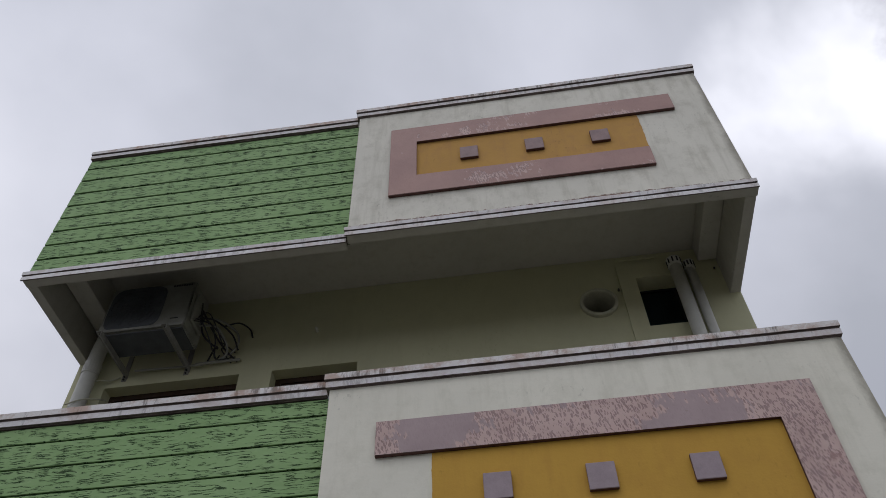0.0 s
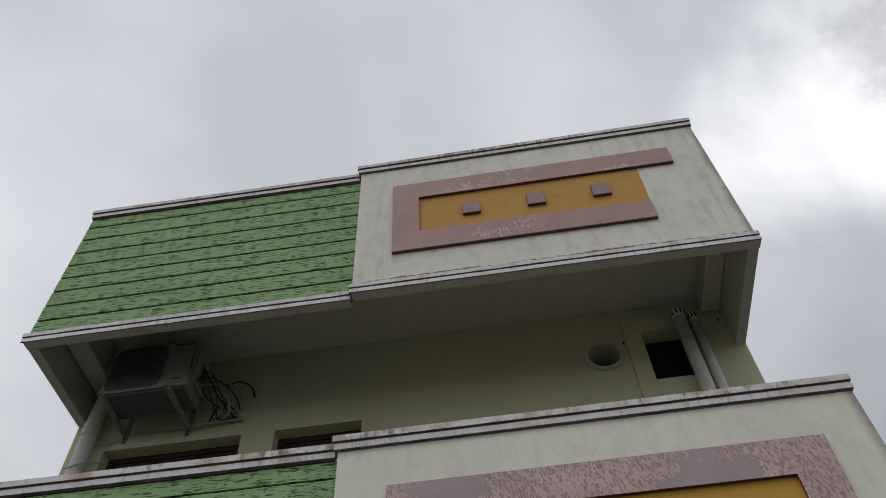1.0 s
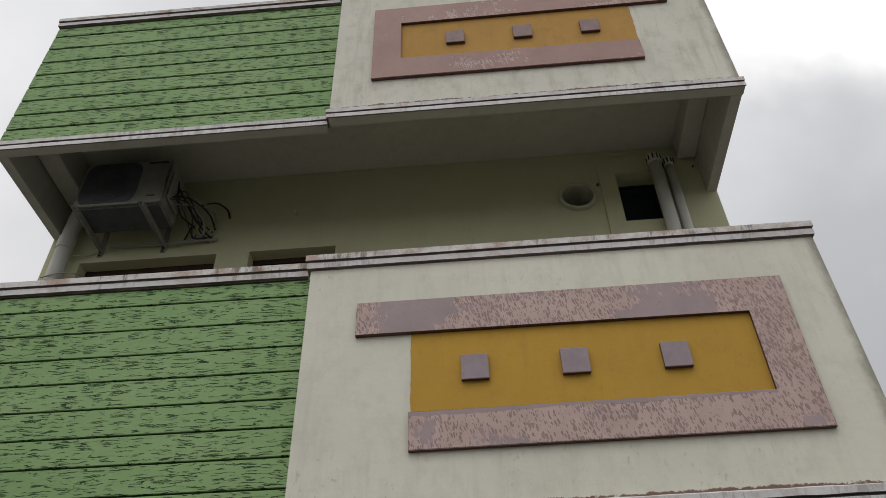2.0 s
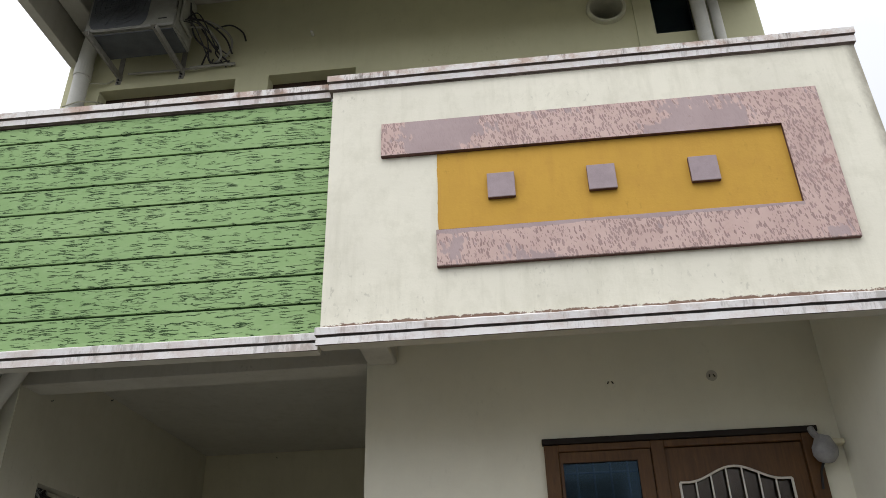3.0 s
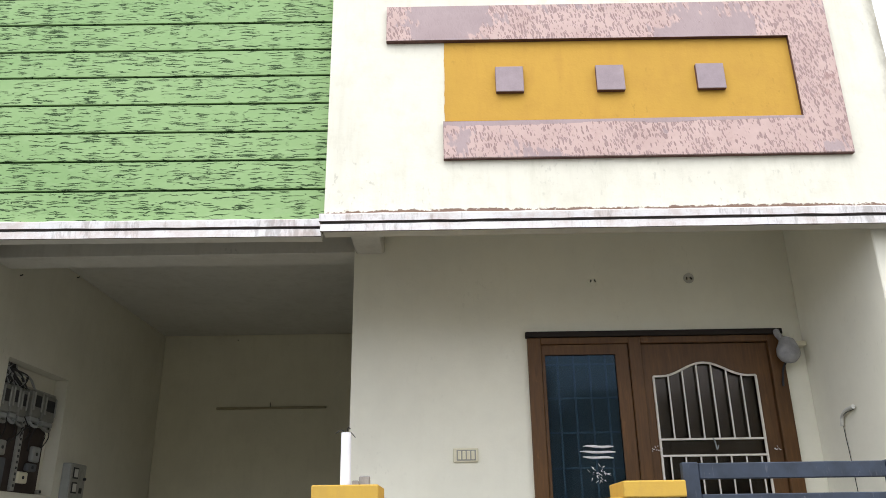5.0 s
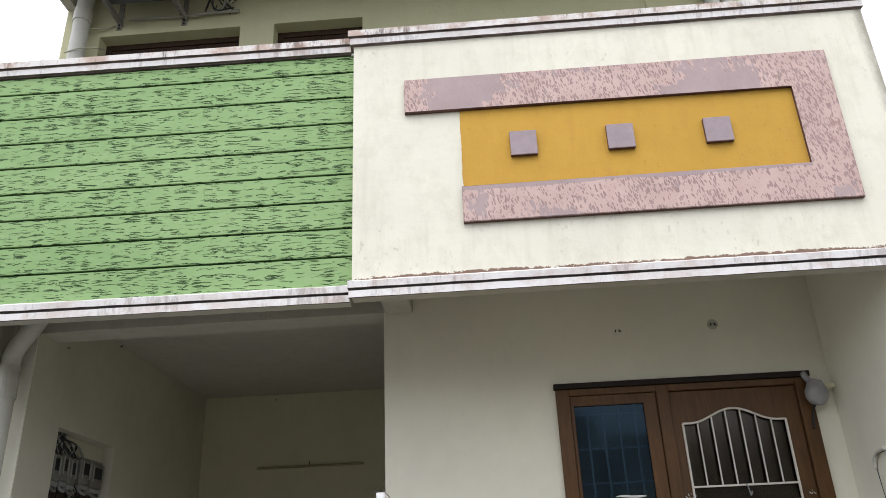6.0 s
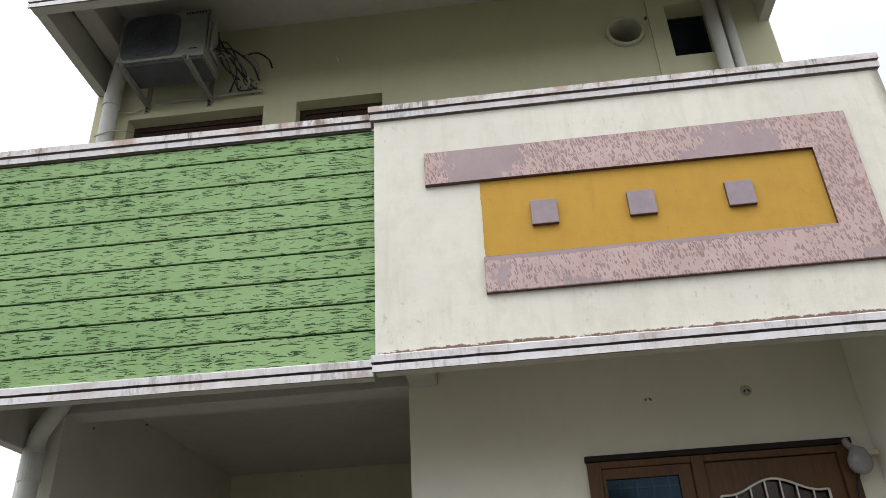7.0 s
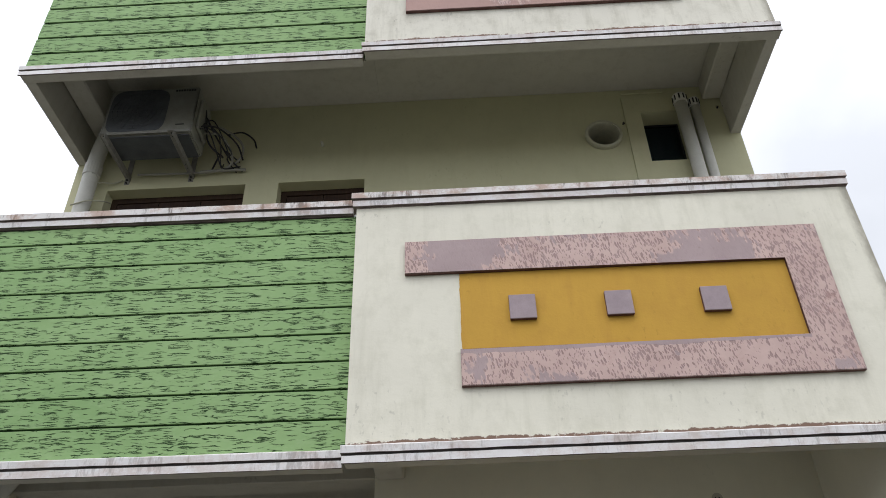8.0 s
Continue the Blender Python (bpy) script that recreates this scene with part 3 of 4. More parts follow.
# upper storey
holes = [(-3.25, -2.063, 4.05, 5.277), (-1.78, -1.046, 4.05, 5.277), (1.385, 1.745, 5.309, 5.879), (0.825, 1.225, 5.43, 5.83)]
bm = holed(-3.57, 2.2, 3.153, 6.18, W, W + 0.2, holes)
n = 40
for y in (W, W + 0.2):
    ins = [bm.verts.new((1.025 + 0.14 * math.cos(2 * math.pi * k / n), y, 5.630 + 0.14 * math.sin(2 * math.pi * k / n))) for k in range(n)]
    outs = []
    for k in range(n):
        u, v = math.cos(2 * math.pi * k / n), math.sin(2 * math.pi * k / n)
        f = 0.2 / max(abs(u), abs(v))
        outs.append(bm.verts.new((1.025 + f * u, y, 5.630 + f * v)))
    for k in range(n):
        bm.faces.new((ins[k], ins[(k + 1) % n], outs[(k + 1) % n], outs[k]))
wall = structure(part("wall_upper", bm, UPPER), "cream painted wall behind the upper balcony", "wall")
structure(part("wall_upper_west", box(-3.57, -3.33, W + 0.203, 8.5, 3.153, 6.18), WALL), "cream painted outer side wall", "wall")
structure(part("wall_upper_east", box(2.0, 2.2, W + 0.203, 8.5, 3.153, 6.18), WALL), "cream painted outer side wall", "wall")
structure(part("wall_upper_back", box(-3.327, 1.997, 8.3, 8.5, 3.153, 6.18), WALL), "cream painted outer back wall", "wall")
bm = holed(1.24, 2.19, 3.16, 6.07, W - 0.015, W - 0.002, [(1.385, 1.745, 5.309, 5.879)])
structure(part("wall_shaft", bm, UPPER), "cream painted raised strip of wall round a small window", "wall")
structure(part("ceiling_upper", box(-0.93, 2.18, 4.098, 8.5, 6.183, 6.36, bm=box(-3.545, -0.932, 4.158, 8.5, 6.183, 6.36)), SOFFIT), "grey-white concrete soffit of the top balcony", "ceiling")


for x0, x1, low in ((1.945, 2.1065, 5.98), (-3.466, -3.285, 5.86)):
    structure(part("beam_side", box(x0, x1, 4.16, W - 0.035, low, 6.18, 0.01), SOFFIT), "plastered beam along the balcony's end", "beam")


def shaded_under(ob):
    """Colours down-facing faces dark brown, for the shade and grime under an edge."""
    ob.data.materials.append(DARK_EDGE)
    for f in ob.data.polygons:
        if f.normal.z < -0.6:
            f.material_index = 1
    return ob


def coping(parent, x0, x1, y, top, lap=0.03, mat=COPING_TOP):
    """Two stepped bands with a groove between them along a parapet's top."""
    shaded_under(part("coping_band", moulding([(y - 0.038, top - 0.050), (y - 0.039, top - 0.006), (y - 0.031, top), (y + 0.13, top + 0.004), (y + 0.13, top - 0.050)], x0 - lap, x1 + 0.012, seed=top), mat, parent))
    part("coping_groove", moulding([(y - 0.022, top - 0.063), (y - 0.022, top - 0.050), (y + 0.12, top - 0.050), (y + 0.12, top - 0.063)], x0 - 0.005, x1 + 0.003, seed=1), DARK_EDGE, parent)
    shaded_under(part("coping_band", moulding([(y - 0.023, top - 0.102), (y - 0.027, top - 0.063), (y + 0.125, top - 0.063), (y + 0.125, top - 0.102)], x0 - 0.7 * lap, x1 + 0.008, seed=top + 4), COPING, parent))
    # thin dark strip that draws the shade line under the second band
    part("coping_joint", moulding([(y - 0.006, top - 0.108), (y - 0.006, top - 0.1025), (y + 0.05, top - 0.1025), (y + 0.05, top - 0.108)], x0 - 0.003, x1 + 0.003, seed=8), DARK_EDGE, parent)


def footing(parent, x0, x1, y, top, thick):
    """The two stepped bands along a parapet's lower edge."""
    shaded_under(part("drip_band", moulding([(y - 0.034, top - 0.044), (y - 0.037, top - 0.008), (y - 0.028, top), (y + 0.05, top + 0.004), (y + 0.05, top - 0.044)], x0 - 0.018, x1 + 0.010, step=0.018, rough=0.0018, seed=top), COPING, parent))
    part("drip_groove", moulding([(y - 0.021, top - 0.058), (y - 0.021, top - 0.044), (y + thick, top - 0.044), (y + thick, top - 0.058)], x0 - 0.003, x1 + 0.003, seed=2), DARK_JOINT, parent)
    shaded_under(part("drip_band", moulding([(y - 0.029, top - 0.098), (y - 0.029, top - 0.058), (y - 0.017, top - 0.058), (y - 0.017, top - 0.098)], x0 - 0.012, x1 + 0.008, seed=top + 2), COPING, parent))
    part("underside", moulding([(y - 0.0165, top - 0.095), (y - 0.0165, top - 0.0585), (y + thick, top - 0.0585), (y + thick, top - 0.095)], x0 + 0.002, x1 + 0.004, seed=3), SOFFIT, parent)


def white_parapet(name, low, top, label, mat):
    ob = structure(part(name, box(XS, XR, FRONT, 4.095, low - 0.05, top - 0.102, 0.004), mat), label, "parapet")
    coping(ob, XS, XR, FRONT, top)
    footing(ob, XS, XR, FRONT, low, 0.065)
    side = part("side_panel", box(XR - 0.085, XR, 4.098, W - 0.003, low - 0.09, top - 0.06, 0.004), SOFFIT, ob)
    return ob


def green_parapet(name, left, low, top, joints, label, gap=0.006):
    ob = structure(part(name, box(left, XS - 0.003, BACK + 0.012, 4.155, low - 0.03, top - 0.10), GROOVE), label, "parapet")
    coping(ob, left, XS - 0.035, BACK, top, 0.010)
    footing(ob, left, XS - 0.026, BACK, low, 0.06)
    edges = [top - 0.112, *joints, low + 0.002]
    for up, down in zip(edges, edges[1:]):
        z1, z0 = up - gap, down + gap
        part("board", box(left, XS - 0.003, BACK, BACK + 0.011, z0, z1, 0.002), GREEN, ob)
    part("side_panel", box(left, left + 0.085, 4.158, W - 0.003, low - 0.09, top - 0.06, 0.004), SOFFIT, ob)
    return ob


def ochre_panel(parent, x0, x1, z0, z1, free_left, mat):
    """A thin coat of paint, its open end cut by hand and so not quite straight."""
    bm = bmesh.new()
    n = 28
    rows = []
    for k in range(n + 1):
        z = z0 + (z1 - z0) * k / n
        w = 0.006 * noise.noise(Vector((0.0, x0, z * 11))) + 0.003 * noise.noise(Vector((3.0, x0, z * 40)))
        a, b = (x0 + w, x1) if free_left else (x0, x1 + w)
        rows.append([bm.verts.new((x, y, z)) for x, y in ((a, FRONT - 0.003), (b, FRONT - 0.003), (b, FRONT - 0.0005), (a, FRONT - 0.0005))])
    for p, q in zip(rows, rows[1:]):
        for k in range(4):
            bm.faces.new((p[k], p[(k + 1) % 4], q[(k + 1) % 4], q[k]))
    bm.faces.new(rows[0])
    bm.faces.new(rows[-1])
    part("colour_panel", bm, mat, parent, "ochre yellow painted panel")


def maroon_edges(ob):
    """Colours all the sides dark maroon, for the shade and dirt seen underneath."""
    ob.data.materials.append(EDGE_SHADE)
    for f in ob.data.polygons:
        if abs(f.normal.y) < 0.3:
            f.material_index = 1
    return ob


def relief_frame(parent, outline, mat):
    """A raised plaster frame, its (x, z) outline given all the way round."""
    bm = bmesh.new()
    near = [bm.verts.new((x, FRONT - 0.030, z)) for x, z in outline]
    far = [bm.verts.new((x, FRONT - 0.001, z)) for x, z in outline]
    front = bm.faces.new(near)
    n = len(outline)
    for k in range(n):
        bm.faces.new((near[k], near[(k + 1) % n], far[(k + 1) % n], far[k]))
    bmesh.ops.bevel(bm, geom=list(front.edges), offset=0.003, segments=2, affect="EDGES")
    ob = part("relief_frame", bm, mat, parent, "mauve flecked raised frame with maroon edges")
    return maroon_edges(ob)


LOW1, TOP1, LOW2, TOP2 = 2.503, 4.194, 5.668, 7.425
p1 = white_parapet("parapet_lower_white", LOW1, TOP1, "cream-white plastered balcony parapet with ochre panel and mauve frame", WHITE)
g1 = green_parapet("parapet_lower_green", XL + 0.012, LOW1, TOP1 - 0.006, [3.948, 3.760, 3.574, 3.399, 3.218, 3.040, 2.864, 2.687], "green balcony parapet in scratched board-like plaster courses")
p2 = white_parapet("parapet_upper_white", LOW2, TOP2, "cream-white plastered roof parapet with ochre panel and mauve frame", WHITE_ROOF)
green_parapet("parapet_upper_green", XL - 0.017, LOW2, TOP2 - 0.03, [7.141, 6.951, 6.752, 6.568, 6.391, 6.212, 6.026, 5.840], "green roof parapet in scratched board-like plaster courses", 0.010)

# lower relief: frame open at its left
ochre_panel(p1, -0.283, 1.656, 3.033, 3.552, True, OCHRE)
relief_frame(p1, [(-0.606, 3.553), (-0.606, 3.787), (1.893, 3.787), (1.885, 2.810), (-0.292, 2.810), (-0.292, 3.034), (1.655, 3.034), (1.655, 3.552)], MAUVE)
# upper relief: frame open at its right
ochre_panel(p2, -0.377, 1.552, 6.247, 6.757, False, OCHRE_ROOF)
relief_frame(p2, [(1.878, 6.755), (1.878, 6.988), (-0.605, 6.988), (-0.605, 6.010), (1.546, 6.010), (1.546, 6.248), (-0.376, 6.248), (-0.376, 6.755)], MAUVE_ROOF)
for parent, base, mat in ((p1, 3.213, TILE), (p2, 6.412, TILE_ROOF)):
    for x in (0.001, 0.557, 1.110):
        bm = box(x, x + 0.154, FRONT - 0.032, FRONT - 0.0045, base, base + 0.160, 0.003)
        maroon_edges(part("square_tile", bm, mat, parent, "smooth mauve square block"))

# the roof parapet was built a little higher towards its right end
for ob in (p2, *p2.children):
    if ob.name.startswith("side_panel"):
        continue
    for v in ob.data.vertices:
        v.co.z += 0.050 * (v.co.x - XS) / (XR - XS) * max(0.0, (v.co.z - 5.9) / 1.5)

# and the lower green one a little higher towards its left end
for ob in (g1, *g1.children):
    for v in ob.data.vertices:
        v.co.z += 0.016 * (XS - v.co.x) / (XS - XL)

# terrace slab behind the roof parapet needs no more than its side walls
structure(part("wall_roof_back", box(-3.48, 2.18, 8.38, 8.5, 6.363, 7.3), WALL), "plain back parapet of the roof terrace", "wall")

# ---- windows of the upper storey ----


def shutter_window(name, x0, x1, z0, z1, leaves):
    ob = structure(part(name, holed(x0, x1, z0, z1, W + 0.12, W + 0.17, [(x0 + 0.05, x1 - 0.05, z0 + 0.05, z1 - 0.05)]), DARKWOOD), "dark wooden window deep in a plain reveal", "window")
    wide = (x1 - x0 - 0.1) / leaves
    for k in range(leaves):
        a = x0 + 0.05 + k * wide
        leaf = part("sash", holed(a + 0.004, a + wide - 0.004, z0 + 0.055, z1 - 0.055, W + 0.13, W + 0.16, [(a + 0.06, a + wide - 0.06, z0 + 0.11, z1 - 0.11)]), DARKWOOD, ob)
        part("pane", box(a + 0.058, a + wide - 0.058, W + 0.142, W + 0.147, z0 + 0.108, z1 - 0.108), SMOKE, leaf)
    return ob


shutter_window("window_1", -3.25, -2.063, 4.05, 5.277, 3)
shutter_window("window_2", -1.78, -1.046, 4.05, 5.277, 2)
ob = structure(part("window_3", holed(1.385, 1.745, 5.309, 5.879, W + 0.155, W + 0.185, [(1.40, 1.73, 5.325, 5.864)]), DARK), "small dark bathroom window in a plain reveal", "window")
part("pane", box(1.398, 1.732, W + 0.164, W + 0.169, 5.323, 5.866), BLUEGLASS, ob)

# ---- door unit: glazed side sash and door leaf ----
door = structure(part("door_1", box(0.215, 0.30, W - 0.03, W + 0.12, 0, 2.098, 0.004), TEAK), "closed teak door with white grille and blue glazed side sash", "door")
part("jamb", box(1.722, 1.81, W - 0.03, W + 0.12, 0, 2.098, 0.004), TEAK, door)
part("mullion", box(0.848, 0.926, W - 0.03, W + 0.12, 0, 2.098, 0.004), TEAK, door)
part("head", box(0.30, 0.848, W - 0.028, W + 0.12, 2.056, 2.098, 0.003), TEAK, door)
part("head", box(0.926, 1.722, W - 0.028, W + 0.12, 2.056, 2.098, 0.003), TEAK, door)
part("lintel_strip", box(0.205, 1.818, W - 0.045, W + 0.1, 2.100, 2.135, 0.003), BLACKSTRIP, door, "black strip along the door head")
sash = part("side_sash", holed(0.304, 0.844, 0.02, 2.053, W - 0.012, W + 0.03, [(0.322, 0.764, 0.1, 1.992)]), TEAK, door)
part("pane", box(0.320, 0.766, W + 0.006, W + 0.012, 0.098, 1.994), BLUEGLASS, sash, "blue filmed glass")
for k in range(4):
    x = 0.395 + k * 0.1
    part("bar", box(x, x + 0.012, W + 0.016, W + 0.026, 0.05, 2.03, 0.002), BAR, sash)
for k in range(9):
    z = 0.25 + k * 0.21
    part("bar", box(0.331, 0.763, W + 0.0265, W + 0.031, z, z + 0.012, 0.002), BAR, sash)
# chalk marks on the pane
for k, (z, a, b) in enumerate(((1.432, 0.52, 0.705), (1.400, 0.50, 0.715), (1.368, 0.515, 0.70))):
    pts = [(a + (b - a) * i / 6, W + 0.0045, z + 0.0025 * math.sin(i * 1.3 + k) - 0.001 * i) for i in range(7)]
    part("paste_mark", sweep(pts, [0.002, 0.006, 0.008, 0.0075, 0.008, 0.007, 0.003], 6), CHALK, sash, "white paste stripe")
bm = bmesh.new()
rng = random.Random(5)
for k in range(34):
    a = rng.uniform(0, 6.28)
    d = 0.062 * rng.random() ** 0.8
    x, z = 0.60 + d * math.cos(a), 1.275 + 0.8 * d * math.sin(a)
    turn = a + rng.uniform(-0.9, 0.9)
    far = rng.uniform(0.006, 0.026)
    sweep([(x, W + 0.0048, z), (x + far * math.cos(turn), W + 0.0048, z + 0.8 * far * math.sin(turn))], [rng.uniform(0.0015, 0.0045), 0.001], 5, bm)
part("paste_mark", bm, CHALK, sash, "smeared white paste splash")


def paste_splash(x, z, size, seed, parent):
    """Dried flicks of white paste, thrown outwards from one spot."""
    rng = random.Random(seed)
    bm = bmesh.new()
    for k in range(13):
        a = rng.uniform(-0.4, 3.5)
        d = rng.uniform(0.1, 1.0) * size
        u, v = x + d * math.cos(a), z + 0.55 * d * math.sin(a)
        e = rng.uniform(0.1, 0.3) * size
        sweep([(u, W - 0.0135, v), (u + e * math.cos(a), W - 0.0135, v + 0.6 * e * math.sin(a))], [0.0028, 0.0012], 5, bm)
    part("paste_splash", bm, CHALK, parent, "flicked white paste splash")



# the leaf, with a hump-topped opening
GX0, GX1, GZ = 0.988, 1.622, 1.847


def hump(x):
    """The height of the grille's top bar at x."""
    u = abs((x - (GX0 + GX1) / 2) / ((GX1 - GX0) / 2))
    return GZ + 0.082 * (0.5 + 0.5 * math.cos(math.pi * min(1.0, u * 1.18)))


bm = bmesh.new()
n = 24
xs = [GX0 + (GX1 - GX0) * k / n for k in range(n + 1)]
for y in (W + 0.0, W + 0.035):
    for a, b in zip(xs, xs[1:]):
        bm.faces.new([bm.verts.new(c) for c in ((a, y, hump(a)), (b, y, hump(b)), (b, y, 2.052), (a, y, 2.052))])
for a, b in zip(xs, xs[1:]):
    bm.faces.new([bm.verts.new(c) for c in ((a, W, hump(a)), (b, W, hump(b)), (b, W + 0.035, hump(b)), (a, W + 0.035, hump(a)))])
for a, b in ((0.929, GX0), (GX1, 1.719)):
    box(a, b, W, W + 0.035, 0.01, 2.052, 0, bm)
box(GX0, GX1, W, W + 0.035, 0.01, 0.35, 0, bm)
bmesh.ops.remove_doubles(bm, verts=bm.verts, dist=1e-5)
leaf = part("leaf", bm, TEAK, door)
part("pane", box(GX0 - 0.003, GX1 + 0.003, W + 0.018, W + 0.022, 0.34, 1.96), SMOKE, leaf, "dark glass behind the grille")
part("grille_rail", sweep([(x, W - 0.008, hump(x)) for x in xs], 0.007, 6), BAR, leaf, "white painted curved top bar")
for x in (GX0, GX1):
    part("grille_bar", box(x - 0.0065, x + 0.0065, W - 0.014, W, 0.33, hump(x), 0.002), BAR, leaf)
for k in range(1, 7):
    x = GX0 + (GX1 - GX0) * k / 7
    part("grille_bar", box(x - 0.0045, x + 0.0045, W - 0.012, W - 0.003, 1.470, hump(x) - 0.004, 0.002), BAR, leaf)
for k in range(1, 8):
    x = GX0 + (GX1 - GX0) * (k - 0.42) / 7
    part("grille_bar", box(x - 0.0045, x + 0.0045, W - 0.012, W - 0.003, 0.42, 1.364, 0.002), BAR, leaf)
paste_splash(0.950, 1.400, 0.05, 8, leaf)
paste_splash(1.685, 1.395, 0.035, 9, leaf)
part("latch_hook", sweep(bent([(1.305, W - 0.018, 1.468), (1.312, W - 0.026, 1.44), (1.318, W - 0.026, 1.40), (1.330, W - 0.024, 1.425)], 4), 0.004, 6), GREYBOX, leaf)
for z in (1.463, 1.367, 0.42):
    part("grille_rail", box(GX0, GX1, W - 0.017, W - 0.004, z - 0.006, z + 0.006, 0.002), BAR, leaf)

# ---- gate, pillars and yard wall ----


def pillar(x0, x1):
    ob = part("gate_pillar", box(x0 + 0.022, x1 - 0.022, 3.955, 4.225, -0.45, 1.0835, 0.006), PORCH)
    tagged(ob, "white plastered gate pillar with an ochre cap", "pillar", group="gate pillars")
    part("cap", box(x0, x1, 3.93, 4.25, 1.084, 1.156, 0.006, seg=2), YELLOW, ob, "ochre painted cap")
    return ob


pillar(-0.906, -0.605)
pillar(0.485, 0.765)
ob = structure(part("wall_yard", box(-0.627, 0.507, 4.0, 4.18, -0.45, 1.023, 0.004), PORCH), "low white plastered yard wall with an ochre coping", "wall")
part("coping", moulding([(3.965, 1.024), (3.965, 1.080), (3.972, 1.087), (4.208, 1.087), (4.215, 1.080), (4.215, 1.024)], -0.627, 0.507, rough=0.002), YELLOW, ob, "ochre painted coping")

gate = new("wicket_gate")
tagged(gate, "blue-grey painted steel gate between white pillars", "gate")
for x0, x1 in ((0.772, 0.846), (1.70, 1.765)):
    part("stile", box(x0, x1, 3.985, 4.025, -0.38, 1.236, 0.004), STEEL, gate)
for z0, z1 in ((1.161, 1.232), (1.052, 1.096), (0.42, 0.46), (-0.33, -0.28)):
    part("rail", box(0.848, 1.698, 3.988, 4.022, z0, z1, 0.004), STEEL, gate)
for k in range(6):
    x = 0.96 + k * 0.13
    part("bar", box(x, x + 0.018, 3.996, 4.014, -0.279, 0.419, 0.002), STEEL, gate)
ob = part("gate_pillar", box(1.79, 2.10, 3.955, 4.12, -0.45, 1.0835, 0.006), PORCH)
tagged(ob, "white plastered gate pillar against the porch wall", "pillar", group="gate pillars")
part("cap", box(1.77, 2.12, 3.93, 4.125, 1.084, 1.156, 0.006, seg=2), YELLOW, ob, "ochre painted cap")

car_gate = new("car_gate")
tagged(car_gate, "black steel gate leaf standing open beside the pillar", "gate")
part("rail", box(-1.16, -0.885, 4.10, 4.15, 1.012, 1.046, 0.003), BLACKSTEEL, car_gate)
part("stile", box(-1.16, -1.12, 4.10, 4.15, -0.4, 1.010, 0.003), BLACKSTEEL, car_gate)
part("stile", box(-0.925, -0.885, 4.10, 4.15, -0.4, 1.010, 0.003), BLACKSTEEL, car_gate)
part("panel", box(-1.118, -0.927, 4.12, 4.13, -0.38, 1.010), BLACKSTEEL, car_gate)

# pipe stub and block on the pillar
ob = part("conduit_stub", sweep([(-0.772, 4.08, 1.156), (-0.774, 4.08, 1.28), (-0.775, 4.08, 1.402)], [0.026, 0.025, 0.024], 16), WHITEPVC, smooth=False)
tagged(ob, "white plastic conduit stub standing on the pillar cap", "conduit")
for k, (dx, dz) in enumerate(((-0.05, 0.0), (0.045, -0.02), (0.02, 0.02))):
    part("wire", sweep(bent([(-0.775, 4.08, 1.385), (-0.775 + dx * 0.4, 4.075, 1.414 + dz * 0.5), (-0.775 + dx, 4.07, 1.398 + dz)], 5), 0.0022, 5), RUBBER, ob)
bm = box(-0.735, -0.706, 4.03, 4.065, 1.156, 1.180, 0.003)
tagged(part("cement_chip", bm, CEMENT), "small broken chip of grey cement", "rubble")
bm = box(-0.709, -0.660, 4.07, 4.12, 1.156, 1.203, 0.004)
for v in bm.verts:
    v.co += Vector([0.004 * noise.noise(v.co * 60 + Vector((k * 9, 0, 0))) for k in range(2)] + [0])
tagged(part("cement_block", bm, CEMENT), "small grey cement lump on the pillar cap", "rubble")

bm = sweep([(-0.062, 3.996, 1.017), (-0.045, 3.988, 1.014), (-0.018, 3.988, 1.013), (-0.002, 3.996, 1.018)], [0.004, 0.008, 0.009, 0.004], 8)
tagged(part("mortar_lump", bm, CEMENT), "dark mortar lump under the yard wall's coping", "rubble")

# ---- things on the porch wall ----
ob = part("switch_plate", box(-0.264, -0.113, W - 0.014, W - 0.001, 1.347, 1.430, 0.004), IVORY)
tagged(ob, "ivory plastic plate with four switches on the porch wall", "switch")
part("recess", box(-0.243, -0.127, W - 0.0165, W - 0.0125, 1.357, 1.419, 0.001), METAL, ob)
for k in range(4):
    x = -0.236 + k * 0.027
    part("rocker", box(x, x + 0.020, W - 0.021, W - 0.013, 1.363, 1.413, 0.003), IVORY, ob)
for x, z, r in ((0.664, 2.478, 0.036), (1.288, 2.486, 0.034)):
    ob = part("lamp_box", sweep([(x, W - 0.006, z), (x, W - 0.001, z)], r, 20), PORCH if x < 1 else SOFFIT)
    tagged(ob, "round painted-over wall box with wire holes" if x < 1 else "round open wall box with wire ends", "electric box")
    for dx in (-0.012, 0.010):
        part("wire_end", sweep([(x + dx, W - 0.004, z + 0.006), (x + dx * 1.5, W - 0.02, z - 0.012)], 0.004, 6), RUBBER, ob)

lamp = part("wrapped_lamp", bmesh.new(), BAG)
bm = bmesh.new()
bmesh.ops.create_icosphere(bm, subdivisions=3, radius=0.075)
for v in bm.verts:
    v.co *= 1 + 0.10 * noise.noise(v.co * 26)
    v.co = Vector((v.co.x * 0.95, v.co.y * 0.75, v.co.z * 1.0)) + Vector((1.818, W - 0.085, 1.975))
for v in bm.verts:
    if v.co.z > 2.025:
        v.co.x += (1.795 - v.co.x) * min(1, (v.co.z - 2.025) / 0.03) * 0.6
        v.co.z += 0.02
me = lamp.data
bm.to_mesh(me)
bm.free()
for f in me.polygons:
    f.use_smooth = True
